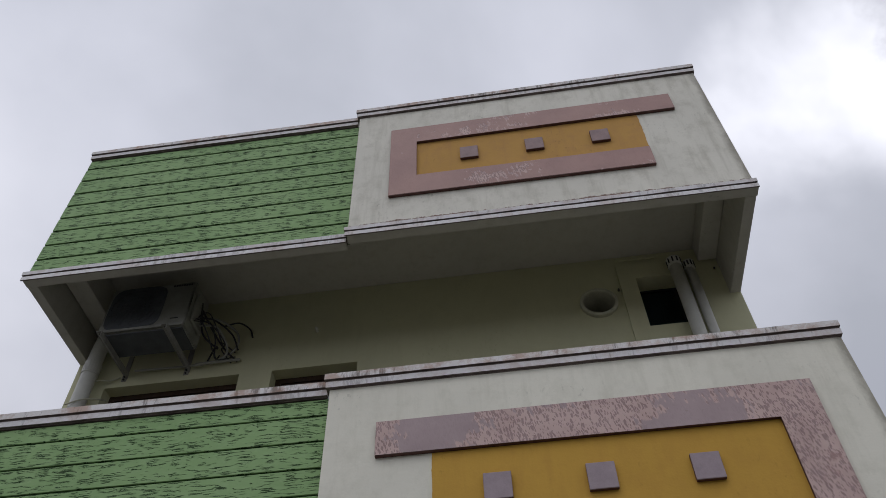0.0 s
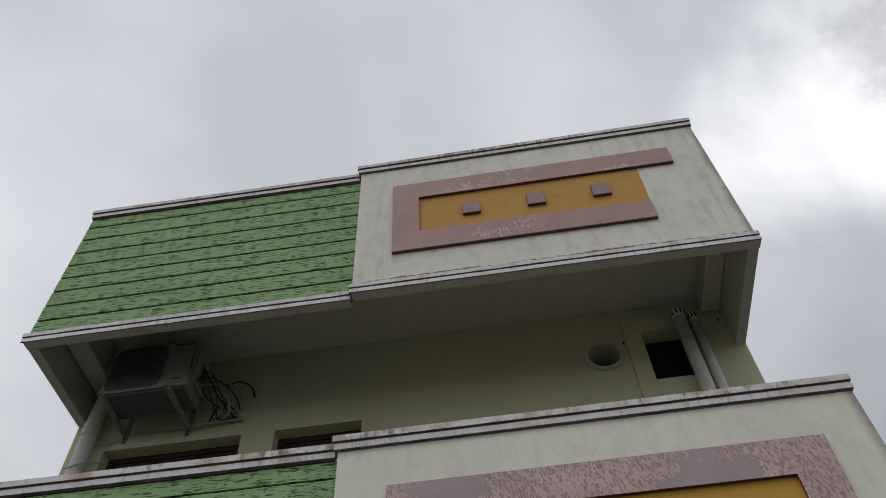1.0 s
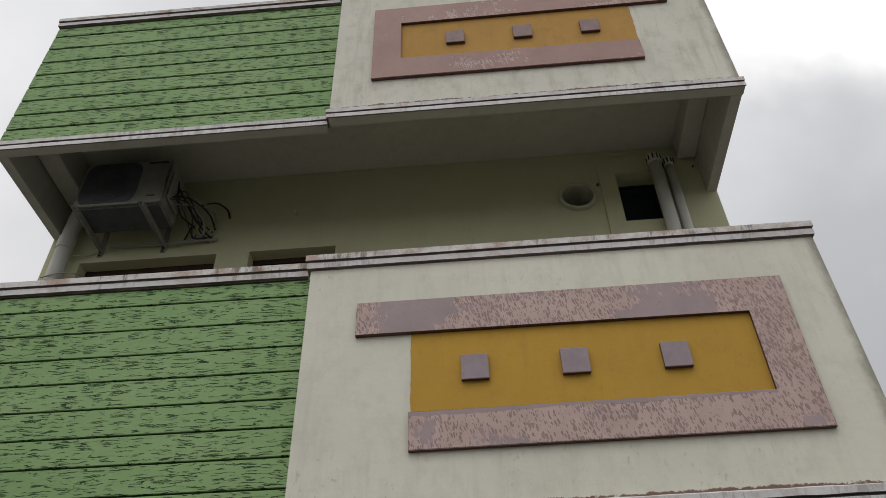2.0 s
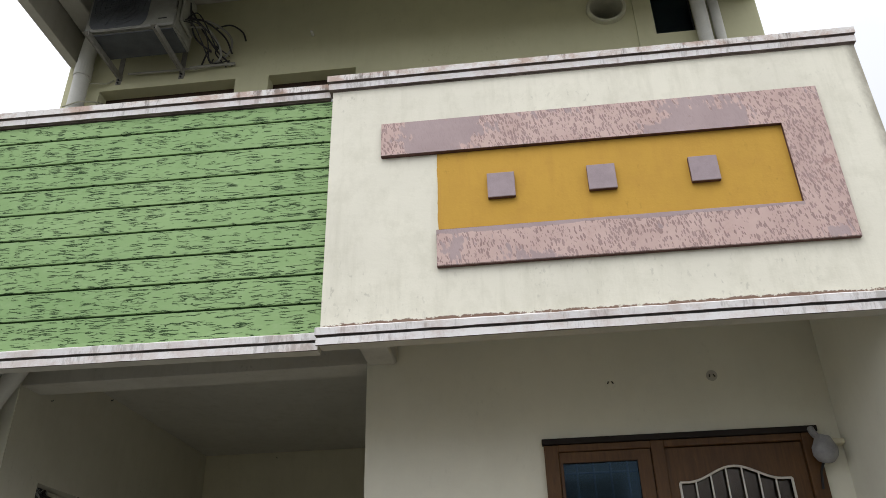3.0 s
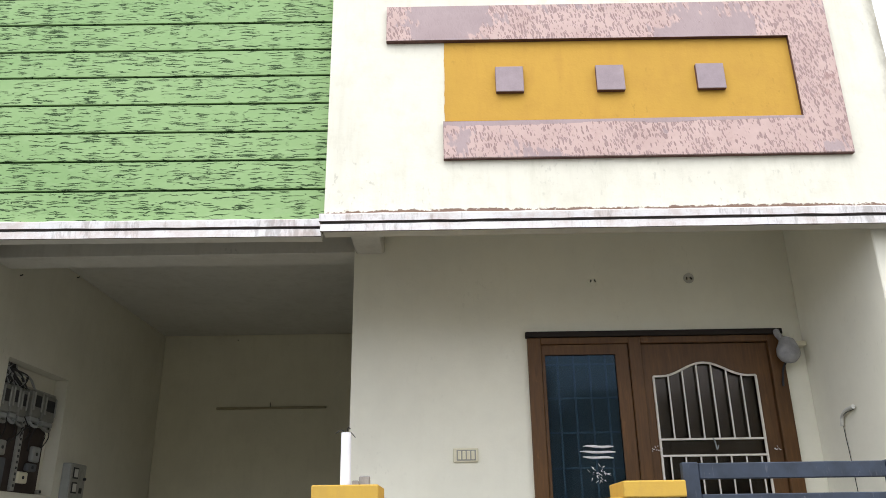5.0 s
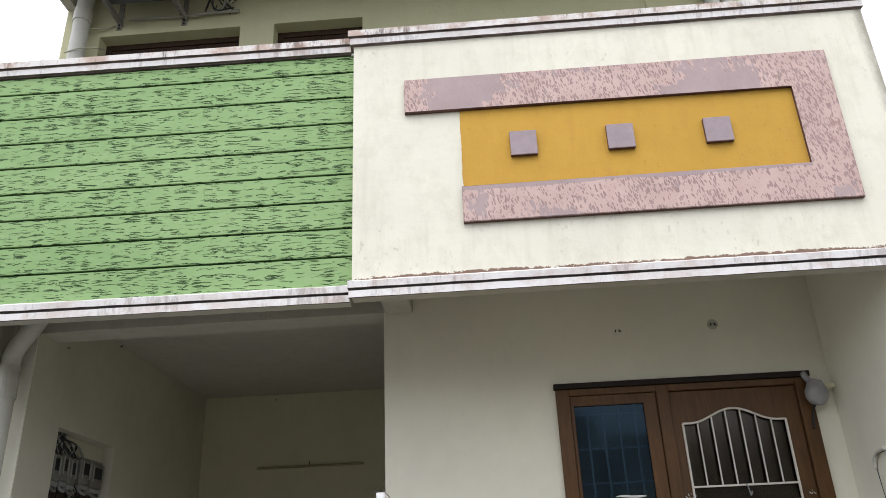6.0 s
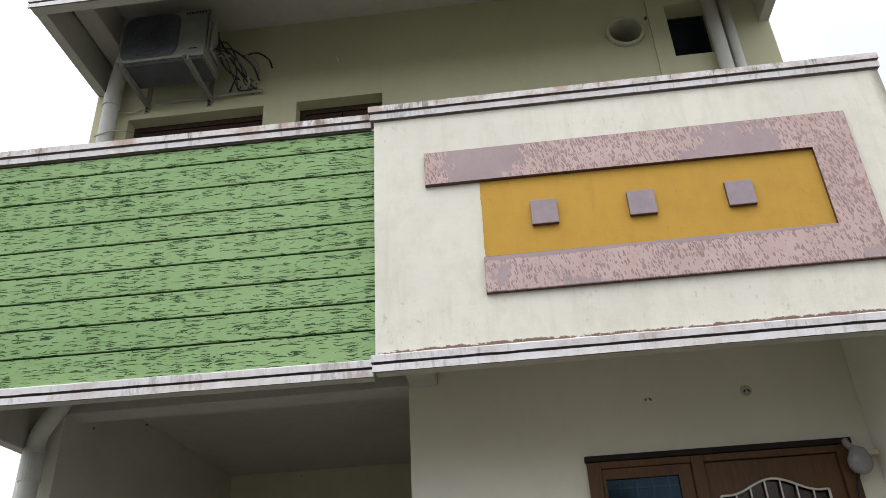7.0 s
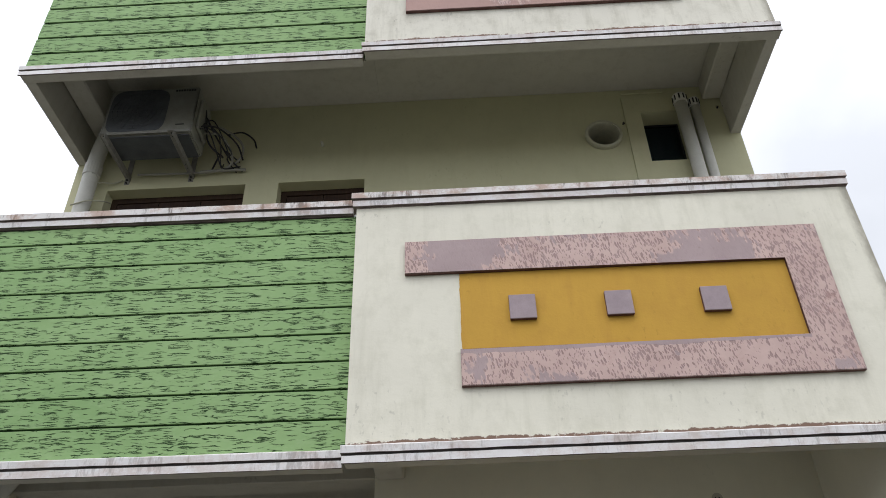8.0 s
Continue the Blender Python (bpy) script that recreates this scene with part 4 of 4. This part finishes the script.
tagged(lamp, "lamp wrapped in a grey plastic bag beside the door head", "lamp")
part("bag_neck", sweep(bent([(1.80, W - 0.07, 2.05), (1.783, W - 0.05, 2.09), (1.775, W - 0.046, 2.125)], 4), [0.03] + [0.02] * 7 + [0.012], 10), BAG, lamp)
part("arm", sweep([(1.90, W - 0.002, 2.045), (1.86, W - 0.06, 2.04), (1.82, W - 0.085, 2.03)], 0.010, 8), METAL, lamp)
part("cord", sweep(bent([(1.800, W - 0.060, 1.915), (1.784, W - 0.042, 1.870), (1.776, W - 0.038, 1.815), (1.769, W - 0.040, 1.770)], 4), 0.007, 6), RUBBER, lamp, "short dark cord")
part("base", box(1.875, 1.943, W - 0.075, W - 0.001, 2.015, 2.045, 0.004), IVORY, lamp)
bm = sweep(bent([(1.949, 4.78, 1.05), (1.944, 4.78, 1.30), (1.940, 4.785, 1.50), (1.925, 4.72, 1.545), (1.93, 4.62, 1.555)], 5), 0.002, 6)
wire = tagged(part("loose_wire", bm, RUBBER), "thin dark wire in a pale sleeve on the porch wall", "wire")
part("sleeve", sweep(bent([(1.936, 4.79, 1.49), (1.932, 4.765, 1.535), (1.93, 4.70, 1.562), (1.93, 4.62, 1.57)], 5), 0.011, 8), PVC, wire, "pale plastic sleeve")

# ---- parking bay ----
board = part("meter_board", box(-3.4695, -3.455, 5.555, 6.36, 1.27, 1.98, 0.002), BOARDWOOD)
board.location.x = 0.06
tagged(board, "brown meter board with electricity meters in a wall recess", "meter board")
for k, (y, wide) in enumerate(((5.600, 0.120), (5.728, 0.106), (5.842, 0.106), (6.010, 0.150), (6.180, 0.185))):
    z = 1.775 + 0.010 * (k % 2) + (0.012 if k > 2 else 0)
    meter = part("meter", box(-3.4540, -3.4000, y, y + wide, z, z + 0.195, 0.010), METERGREY, board, "grey electricity meter")
    part("window", box(-3.4010, -3.3955, y + 0.03, y + wide - 0.03, z + 0.075, z + 0.160, 0.002), DARK, meter)
    for at in (y + 0.012, y + wide - 0.026):
        part("rim", box(-3.3995, -3.3900, at, at + 0.014, z + 0.045, z + 0.180, 0.003), METAL, meter)
    part("terminal_cover", box(-3.4400, -3.4020, y + 0.008, y + wide - 0.008, z - 0.034, z - 0.002, 0.004), GREYBOX, meter)
    part("loop", sweep(bent([(-3.425, y + 0.02, z - 0.03), (-3.40, y + 0.3 * wide, z - 0.062), (-3.40, y + 0.7 * wide, z - 0.064), (-3.425, y + wide - 0.015, z - 0.03)], 4), 0.011, 6), GREYBOX if k % 2 else METERGREY, meter)
part("cable_tray", box(-3.4540, -3.4280, 5.965, 6.01, 1.275, 1.79, 0.002), METAL, board, "slotted pale cable tray")
for k in range(12):
    part("slot", box(-3.4290, -3.4265, 5.978, 5.997, 1.30 + k * 0.04, 1.318 + k * 0.04), DARK, board)
for y, z, w, tall, mat in ((5.66, 1.285, 0.17, 0.20, FANGREY), (5.705, 1.50, 0.10, 0.10, METAL), (6.17, 1.49, 0.11, 0.11, GREYBOX), (6.13, 1.42, 0.13, 0.055, FANGREY), (6.02, 1.330, 0.135, 0.080, IVORY), (6.34, 1.27, 0.035, 0.03, METAL)):
    fuse = part("fuse_carrier", box(-3.4540, -3.4200, y, y + w, z, z + tall, 0.008), mat, board)
    part("screw", sweep([(-3.4205, y + 0.5 * w, z + 0.5 * tall), (-3.4150, y + 0.5 * w, z + 0.5 * tall)], 0.012, 8), DARK, fuse)
rng = random.Random(11)
for k in range(9):
    y = 5.64 + k * 0.085
    part("wire", sweep(bent([(-3.43, y, 1.795), (-3.41, y + rng.uniform(-0.03, 0.03), 1.735), (-3.42, y + rng.uniform(-0.1, 0.1), 1.68 + rng.uniform(-0.03, 0.02)), (-3.448, y + rng.uniform(-0.08, 0.08), 1.56)], 4), 0.004, 5), RUBBER, board)
for k in range(16):
    y = 5.58 + rng.uniform(0, 0.30)
    part("wire", sweep(bent([(-3.43, y + rng.uniform(-0.04, 0.2), 1.985), (-3.42, y + rng.uniform(-0.06, 0.08), 2.03 + rng.uniform(0, 0.05)), (-3.44, 5.60 + rng.uniform(0, 0.20), 2.085), (-3.455, 5.58 + 0.015 * k, 2.13)], 4), 0.009, 6), RUBBER if k % 3 else GREYBOX, board)
part("cross_bar", box(-3.452, -3.425, 5.59, 6.38, 1.988, 2.004, 0.002), METAL, board)
part("cross_bar", box(-3.452, -3.435, 5.60, 6.36, 1.742, 1.756, 0.002), METAL, board)
ob = part("isolator_box", box(-3.304, -3.236, 6.535, 6.800, 1.243, 1.512, 0.006), GREYBOX)
tagged(ob, "grey steel isolator box on the bay wall", "switch box")
part("door", box(-3.2355, -3.2300, 6.542, 6.793, 1.250, 1.505, 0.002), METAL, ob)
for z in (1.285, 1.395):
    part("switch_frame", box(-3.2295, -3.2260, 6.570, 6.660, z, z + 0.085, 0.002), DARK, ob)
    part("switch_face", box(-3.2255, -3.2220, 6.584, 6.646, z + 0.012, z + 0.073, 0.002), PVC, ob)
part("knob", sweep([(-3.2295, 6.765, 1.40), (-3.212, 6.765, 1.40)], 0.011, 10), DARK, ob)
part("name_plate", box(-3.2295, -3.2280, 6.705, 6.755, 1.290, 1.330), DARK, ob)
part("cable", sweep(bent([(-3.28, 6.66, 1.243), (-3.27, 6.665, 1.205), (-3.29, 6.675, 1.155)], 4), 0.012, 6), RUBBER, ob)
ob = part("tube_light_batten", box(-2.685, -1.558, 8.345, 8.378, 2.190, 2.211, 0.003), OLIVE)
tagged(ob, "empty tube light batten on the bay's back wall", "light fitting")
part("wire", sweep(bent([(-2.13, 8.36, 2.21), (-2.13, 8.355, 2.235), (-2.135, 8.37, 2.255)], 4), 0.004, 5), RUBBER, ob)
for x, y, z, dx, dy in ((-3.306, 5.491, 2.705, 1, 0), (-3.306, 6.295, 2.955, 1, 0), (-2.52, 8.381, 2.92, 0, -1), (-3.306, 5.875, 1.188, 1, 0)):
    ob = part("wall_hook", sweep([(x, y, z), (x + 0.016 * dx, y + 0.016 * dy, z), (x + 0.020 * dx, y + 0.020 * dy, z + 0.008)], 0.0045, 6), RUBBER)
    tagged(ob, "short dark hook in the bay wall", "hook", group="wall hooks")

# ---- rain pipes ----


def rain_pipe(points, r, collars, label):
    ob = part("rain_pipe", sweep(points, r, 20), PVC, smooth=True)
    tagged(ob, label, "pipe", group="rain pipes")
    for a, b in collars:
        part("collar", sweep([a, b], r + 0.008, 20), PVC, ob)
    return ob


bottom = bent([(-3.410, 5.02, -0.45), (-3.410, 5.02, 1.2), (-3.410, 5.02, 2.30), (-3.414, 5.02, 2.42)], 4)
top = bent([(-3.410, 5.015, 2.46), (-3.375, 4.99, 2.55), (-3.22, 4.93, 2.72), (-3.16, 4.90, 2.82), (-3.14, 4.89, 2.99)], 6)
rain_pipe(bottom + top, 0.062, [((-3.410, 5.02, 2.225), (-3.414, 5.02, 2.40)), ((-3.414, 5.02, 2.40), (-3.418, 5.02, 2.445))], "grey-white plastic rain pipe with a bend under the balcony")
top = bent([(-3.37, 5.03, 3.16), (-3.37, 5.03, 5.0), (-3.37, 5.03, 5.45), (-3.34, 5.00, 5.66), (-3.27, 4.94, 5.85), (-3.25, 4.92, 6.18)], 6)
rain_pipe(top, 0.065, [((-3.37, 5.03, 5.36), (-3.369, 5.03, 5.48))], "grey-white plastic rain pipe with a bend beside the air conditioner")


ob = part("branch_pipe", sweep(bent([(-3.13, 5.115, 5.375), (-3.20, 5.10, 5.335), (-3.28, 5.07, 5.325), (-3.34, 5.05, 5.30)], 5), 0.007, 10), SLEEVE, smooth=True)
tagged(ob, "thin grey-white drain hose running into the rain pipe", "pipe")
ob = part("drain_hose", sweep(bent([(-3.185, 5.115, 5.13), (-3.205, 5.03, 5.085), (-3.30, 4.965, 5.045), (-3.42, 4.95, 4.995)], 5), 0.006, 10), SLEEVE, smooth=True)
tagged(ob, "thin pale hose slung round the rain pipe", "pipe")


def vent_pipe(x, y, r, top):
    ob = part("vent_pipe", sweep([(x, y, 3.16), (x, y, top)], r, 20), PVC, smooth=True)
    tagged(ob, "upright grey-white plastic vent pipe with a slotted cowl", "pipe", group="vent pipes")
    cowl = part("cowl", sweep([(x, y, top), (x, y, top + 0.09), (x, y, top + 0.105)], [r + 0.006, r + 0.006, r * 0.6], 20), PVC, ob)
    for k in range(10):
        a = 2 * math.pi * k / 10
        c, s = math.cos(a), math.sin(a)
        q = (r + 0.0045)
        part("slot", sweep([(x + q * c, y + q * s, top + 0.02), (x + q * c, y + q * s, top + 0.075)], 0.0075, 5), DARK, cowl)


vent_pipe(1.722, 5.025, 0.055, 5.875)
vent_pipe(1.842, 5.045, 0.040, 5.845)

# sleeve of a vent in the balcony wall
ob = part("vent_sleeve", bmesh.new(), SLEEVE)
bm = bmesh.new()
rings = []
for r, y in ((0.160, W - 0.001), (0.160, W - 0.035), (0.150, W - 0.042), (0.134, W - 0.040), (0.130, W - 0.02), (0.128, W + 0.25)):
    rings.append([bm.verts.new((1.025 + r * math.cos(2 * math.pi * k / 36), y, 5.630 + r * math.sin(2 * math.pi * k / 36))) for k in range(36)])
for a, b in zip(rings, rings[1:]):
    for k in range(36):
        bm.faces.new((a[k], a[(k + 1) % 36], b[(k + 1) % 36], b[k]))
bm.to_mesh(ob.data)
bm.free()
tagged(ob, "round cream vent sleeve in the balcony wall", "vent")

ob = part("conduit_strip", box(1.245, 1.62, W - 0.027, W - 0.0155, 6.108, 6.122, 0.002), UPPER)
tagged(ob, "thin pale conduit under the balcony soffit", "conduit")
ob = part("wall_hook", sweep([(1.215, W - 0.001, 5.76), (1.215, W - 0.03, 5.755), (1.215, W - 0.034, 5.735)], 0.008, 6), RUBBER)
tagged(ob, "short dark hook beside the round vent", "hook", group="wall hooks")

for x, z in ((2.061, 5.888), (2.115, 5.900)):
    ob = part("anchor_bolt", sweep([(x, W - 0.016, z), (x, W - 0.030, z), (x + 0.002, W - 0.036, z - 0.006)], [0.008, 0.008, 0.005], 8), RUBBER)
    tagged(ob, "small rusted bolt end in the balcony wall", "bolt", group="anchor bolts")

# ---- air conditioner ----
AX0, AX1, AY0, AY1, AZ0, AZ1 = -3.150, -2.400, 4.62, 4.935, 5.430, 5.955
bm = holed(AX0, AX1, AZ0, AZ1, AY0, AY1, [])
bmesh.ops.bevel(bm, geom=list(bm.edges), offset=0.012, segments=2, affect="EDGES")
ac = tagged(part("air_conditioner", bm, ACWHITE), "aged white outdoor air conditioner on steel brackets", "air conditioner")
cx, cz = AX0 + 0.27, (AZ0 + AZ1) / 2
bm = bmesh.new()
ring_a, ring_b = [], []
for k in range(40):
    a = 2 * math.pi * k / 40
    u, v = math.cos(a), math.sin(a)
    s = 1 / (abs(u) ** 5.0 + abs(v) ** 5.0) ** (1 / 5.0)
    ring_a.append(bm.verts.new((cx + 0.245 * s * u, AY0 - 0.002, cz + 0.245 * s * v)))
    ring_b.append(bm.verts.new((cx + 0.235 * s * u, AY0 - 0.014, cz + 0.235 * s * v)))
for k in range(40):
    bm.faces.new((ring_a[k], ring_a[(k + 1) % 40], ring_b[(k + 1) % 40], ring_b[k]))
bm.faces.new(ring_b)
bm.faces.new(ring_a[::-1])
fan = part("fan_grille", bm, FANGREY, ac, "dark rounded fan opening")
for k in range(1, 6):
    pts = [(cx + 0.042 * k * math.cos(2 * math.pi * i / 28), AY0 - 0.018, cz + 0.042 * k * math.sin(2 * math.pi * i / 28)) for i in range(29)]
    part("ring", sweep(pts, 0.003, 5, caps=False), FANGREY, fan)
for k in range(8):
    a = math.pi * k / 8
    part("spoke", sweep([(cx - 0.23 * math.cos(a), AY0 - 0.021, cz - 0.23 * math.sin(a)), (cx + 0.23 * math.cos(a), AY0 - 0.021, cz + 0.23 * math.sin(a))], 0.0025, 5), FANGREY, fan)
part("underside_pan", box(AX0 + 0.02, AX1 - 0.02, AY0 + 0.02, AY1 - 0.02, AZ0 - 0.012, AZ0 - 0.001, 0.002), FANGREY, ac)
part("front_sill", box(AX0 + 0.004, AX1 - 0.004, AY0 - 0.010, AY0 - 0.001, AZ0 + 0.002, AZ0 + 0.030, 0.003), METAL, ac, "paler sill under the fan")
part("valve_cover", box(AX1 + 0.001, AX1 + 0.03, AY0 + 0.05, AY1 - 0.05, AZ0 + 0.10, AZ0 + 0.42, 0.01), ACWHITE, ac)
for k in range(8):
    part("label_bar", box(AX1 - 0.20 + k * 0.022, AX1 - 0.184 + k * 0.022, AY0 - 0.003, AY0 - 0.0005, AZ1 - 0.050, AZ1 - 0.030), DARK, ac)
part("label_bar", box(AX1 - 0.14, AX1 - 0.07, AY0 - 0.003, AY0 - 0.0005, AZ0 + 0.085, AZ0 + 0.095), DARK, ac)
for x in (-3.095, -2.542):
    br = new("wall_bracket")
    tagged(br, "grey steel angle bracket under the air conditioner", "bracket", group="air conditioner brackets")
    part("arm", box(x - 0.028, x + 0.028, 4.57, W - 0.002, AZ0 - 0.022, AZ0 - 0.014, 0.001), BRACKET, br)
    part("flange", box(x + 0.020, x + 0.028, 4.57, W - 0.002, AZ0 - 0.070, AZ0 - 0.023, 0.001), BRACKET, br)
    part("upright", box(x - 0.022, x + 0.022, W - 0.008, W - 0.001, AZ0 - 0.10, AZ0 + 0.30, 0.001), BRACKET, br)
    for y in (4.60, 4.64, 4.98, 5.03):
        part("slot", sweep([(x - 0.004, y, AZ0 - 0.026), (x - 0.004, y, AZ0 - 0.0215)], 0.006, 6), DARK, br)
    for z in (AZ0 - 0.085, AZ0 - 0.055, AZ0 + 0.2):
        part("bolt", sweep([(x, W - 0.02, z), (x, W - 0.006, z)], 0.008, 6), DARK, br)
rng = random.Random(3)
ob = new("cable_bundle")
tagged(ob, "tangle of black cables and lagged pipes beside the air conditioner", "cable")
for k in range(4):
    x0, z0 = AX1 + 0.02, AZ0 + 0.12 + 0.03 * k
    pts = [(x0, 4.70 + 0.02 * k, z0), (x0 + rng.uniform(0.05, 0.2), 4.72 + 0.02 * k, z0 - rng.uniform(-0.05, 0.1)), (x0 + rng.uniform(0.03, 0.24), 4.86 + 0.02 * k, AZ0 + rng.uniform(-0.1, 0.12)), (x0 + rng.uniform(0.02, 0.2), 5.0, AZ0 + rng.uniform(-0.08, 0.15)), (x0 + 0.1 + rng.uniform(0, 0.2), W - 0.012, AZ0 + rng.uniform(-0.05, 0.1))]
    part("cable", sweep(bent(pts, 6), 0.0055, 6), RUBBER, ob)
pts = [(AX1 + 0.03, 4.78, AZ0 + 0.22), (AX1 + 0.14, 4.85, AZ0 + 0.24), (AX1 + 0.26, 4.98, AZ0 + 0.18), (AX1 + 0.30, 5.08, AZ0 + 0.08)]
part("cable", sweep(bent(pts, 8), 0.008, 6), RUBBER, ob)
pts = [(AX1 + 0.03, 4.80, AZ0 + 0.15), (AX1 + 0.15, 4.90, AZ0 + 0.20), (AX1 + 0.23, 5.02, AZ0 + 0.04), (AX1 + 0.12, 5.08, AZ0 - 0.02), (AX1 - 0.15, 5.09, AZ0 - 0.03), (AX1 - 0.60, 5.09, AZ0 - 0.02)]
part("lagged_pipe", sweep(bent(pts, 8), 0.010, 8), WHITECABLE, ob, "off-white lagged pipe")
part("lagged_pipe", sweep(bent([(AX1 + 0.02, 4.86, AZ0 + 0.30), (AX1 + 0.15, 4.96, AZ0 + 0.33), (AX1 + 0.28, 5.04, AZ0 + 0.24), (AX1 + 0.28, 5.07, AZ0 + 0.10), (AX1 + 0.15, 5.09, AZ0 + 0.0), (AX1 - 0.02, 5.095, AZ0 - 0.03)], 8), 0.010, 8), WHITECABLE, ob, "off-white lagged pipe")
for pts in ([(0.16, 5.00, 0.31), (0.27, 5.04, 0.37), (0.36, 5.09, 0.33), (0.39, W - 0.008, 0.25)], [(0.03, 4.80, 0.33), (0.10, 4.90, 0.20), (0.20, 5.02, 0.06), (0.30, W - 0.012, -0.02)], [(0.03, 4.76, 0.38), (0.06, 4.84, 0.10), (0.16, 4.96, 0.02), (0.10, 5.05, 0.12), (0.04, 5.09, 0.0)]):
    part("cable", sweep(bent([(AX1 + x, y, AZ0 + z) for x, y, z in pts], 8), 0.008, 6), RUBBER, ob)
part("lagged_pipe", sweep(bent([(AX1 - 0.05, 5.07, AZ0 - 0.04), (AX1 + 0.12, 5.085, AZ0 - 0.02), (AX1 + 0.33, 5.095, AZ0 - 0.015)], 6), 0.013, 8), WHITECABLE, ob, "off-white lagged pipe")
ob = part("pipe_stub", sweep([(-1.425, W - 0.001, 5.672), (-1.425, W - 0.035, 5.672), (-1.425, W - 0.062, 5.664)], [0.013, 0.013, 0.011], 10), PVC, smooth=True)
tagged(ob, "short pale pipe end in the balcony wall", "pipe")

# ---- cables and pipe on the green wall's end ----
ob = new("service_cable")
tagged(ob, "black overhead cable tied to a hook on the green wall", "cable")
part("hook", sweep(bent([(-3.40, BACK, 3.60), (-3.40, BACK - 0.05, 3.605), (-3.415, BACK - 0.05, 3.64), (-3.435, BACK - 0.05, 3.63), (-3.44, BACK - 0.045, 3.605)], 5), 0.006, 6), BLACKSTEEL, ob)
part("twist", sweep([(-3.40 - 0.02 * k, BACK - 0.045 + 0.006 * (k % 2), 3.606 + 0.006 * math.sin(k * 2)) for k in range(9)], 0.009, 6), RUBBER, ob)
part("span", sweep(bent([(-3.55, BACK - 0.045, 3.610), (-5.0, 3.9, 3.60), (-9.0, 3.4, 3.75), (-16, 2.5, 4.3)], 6), 0.004, 6), RUBBER, ob)
part("drop", sweep(bent([(-3.56, BACK - 0.04, 3.60), (-3.50, BACK - 0.05, 3.58), (-3.475, BACK - 0.05, 3.46), (-3.52, BACK - 0.04, 3.34), (-3.60, 4.15, 3.25), (-3.62, 4.6, 3.20)], 6), 0.007, 6), RUBBER, ob)
ob = part("spout", sweep(bent([(-3.375, BACK + 0.005, 3.035), (-3.38, BACK - 0.035, 3.04), (-3.42, BACK - 0.05, 3.055), (-3.455, BACK - 0.05, 3.035), (-3.465, BACK - 0.05, 2.97)], 6), 0.018, 10), GREENPIPE, smooth=True)
tagged(ob, "small bent green-painted spout in the green wall", "pipe")
part("nozzle", sweep([(-3.465, BACK - 0.05, 2.975), (-3.466, BACK - 0.05, 2.95)], 0.022, 10), GREENPIPE, ob)
ob = part("cable_clip", sweep([(-0.942, BACK - 0.003, 4.072), (-0.932, BACK - 0.022, 4.069), (-0.924, BACK - 0.020, 4.058)], 0.005, 6), WHITEPVC)
tagged(ob, "small white plastic clip beside the parapet step", "clip")
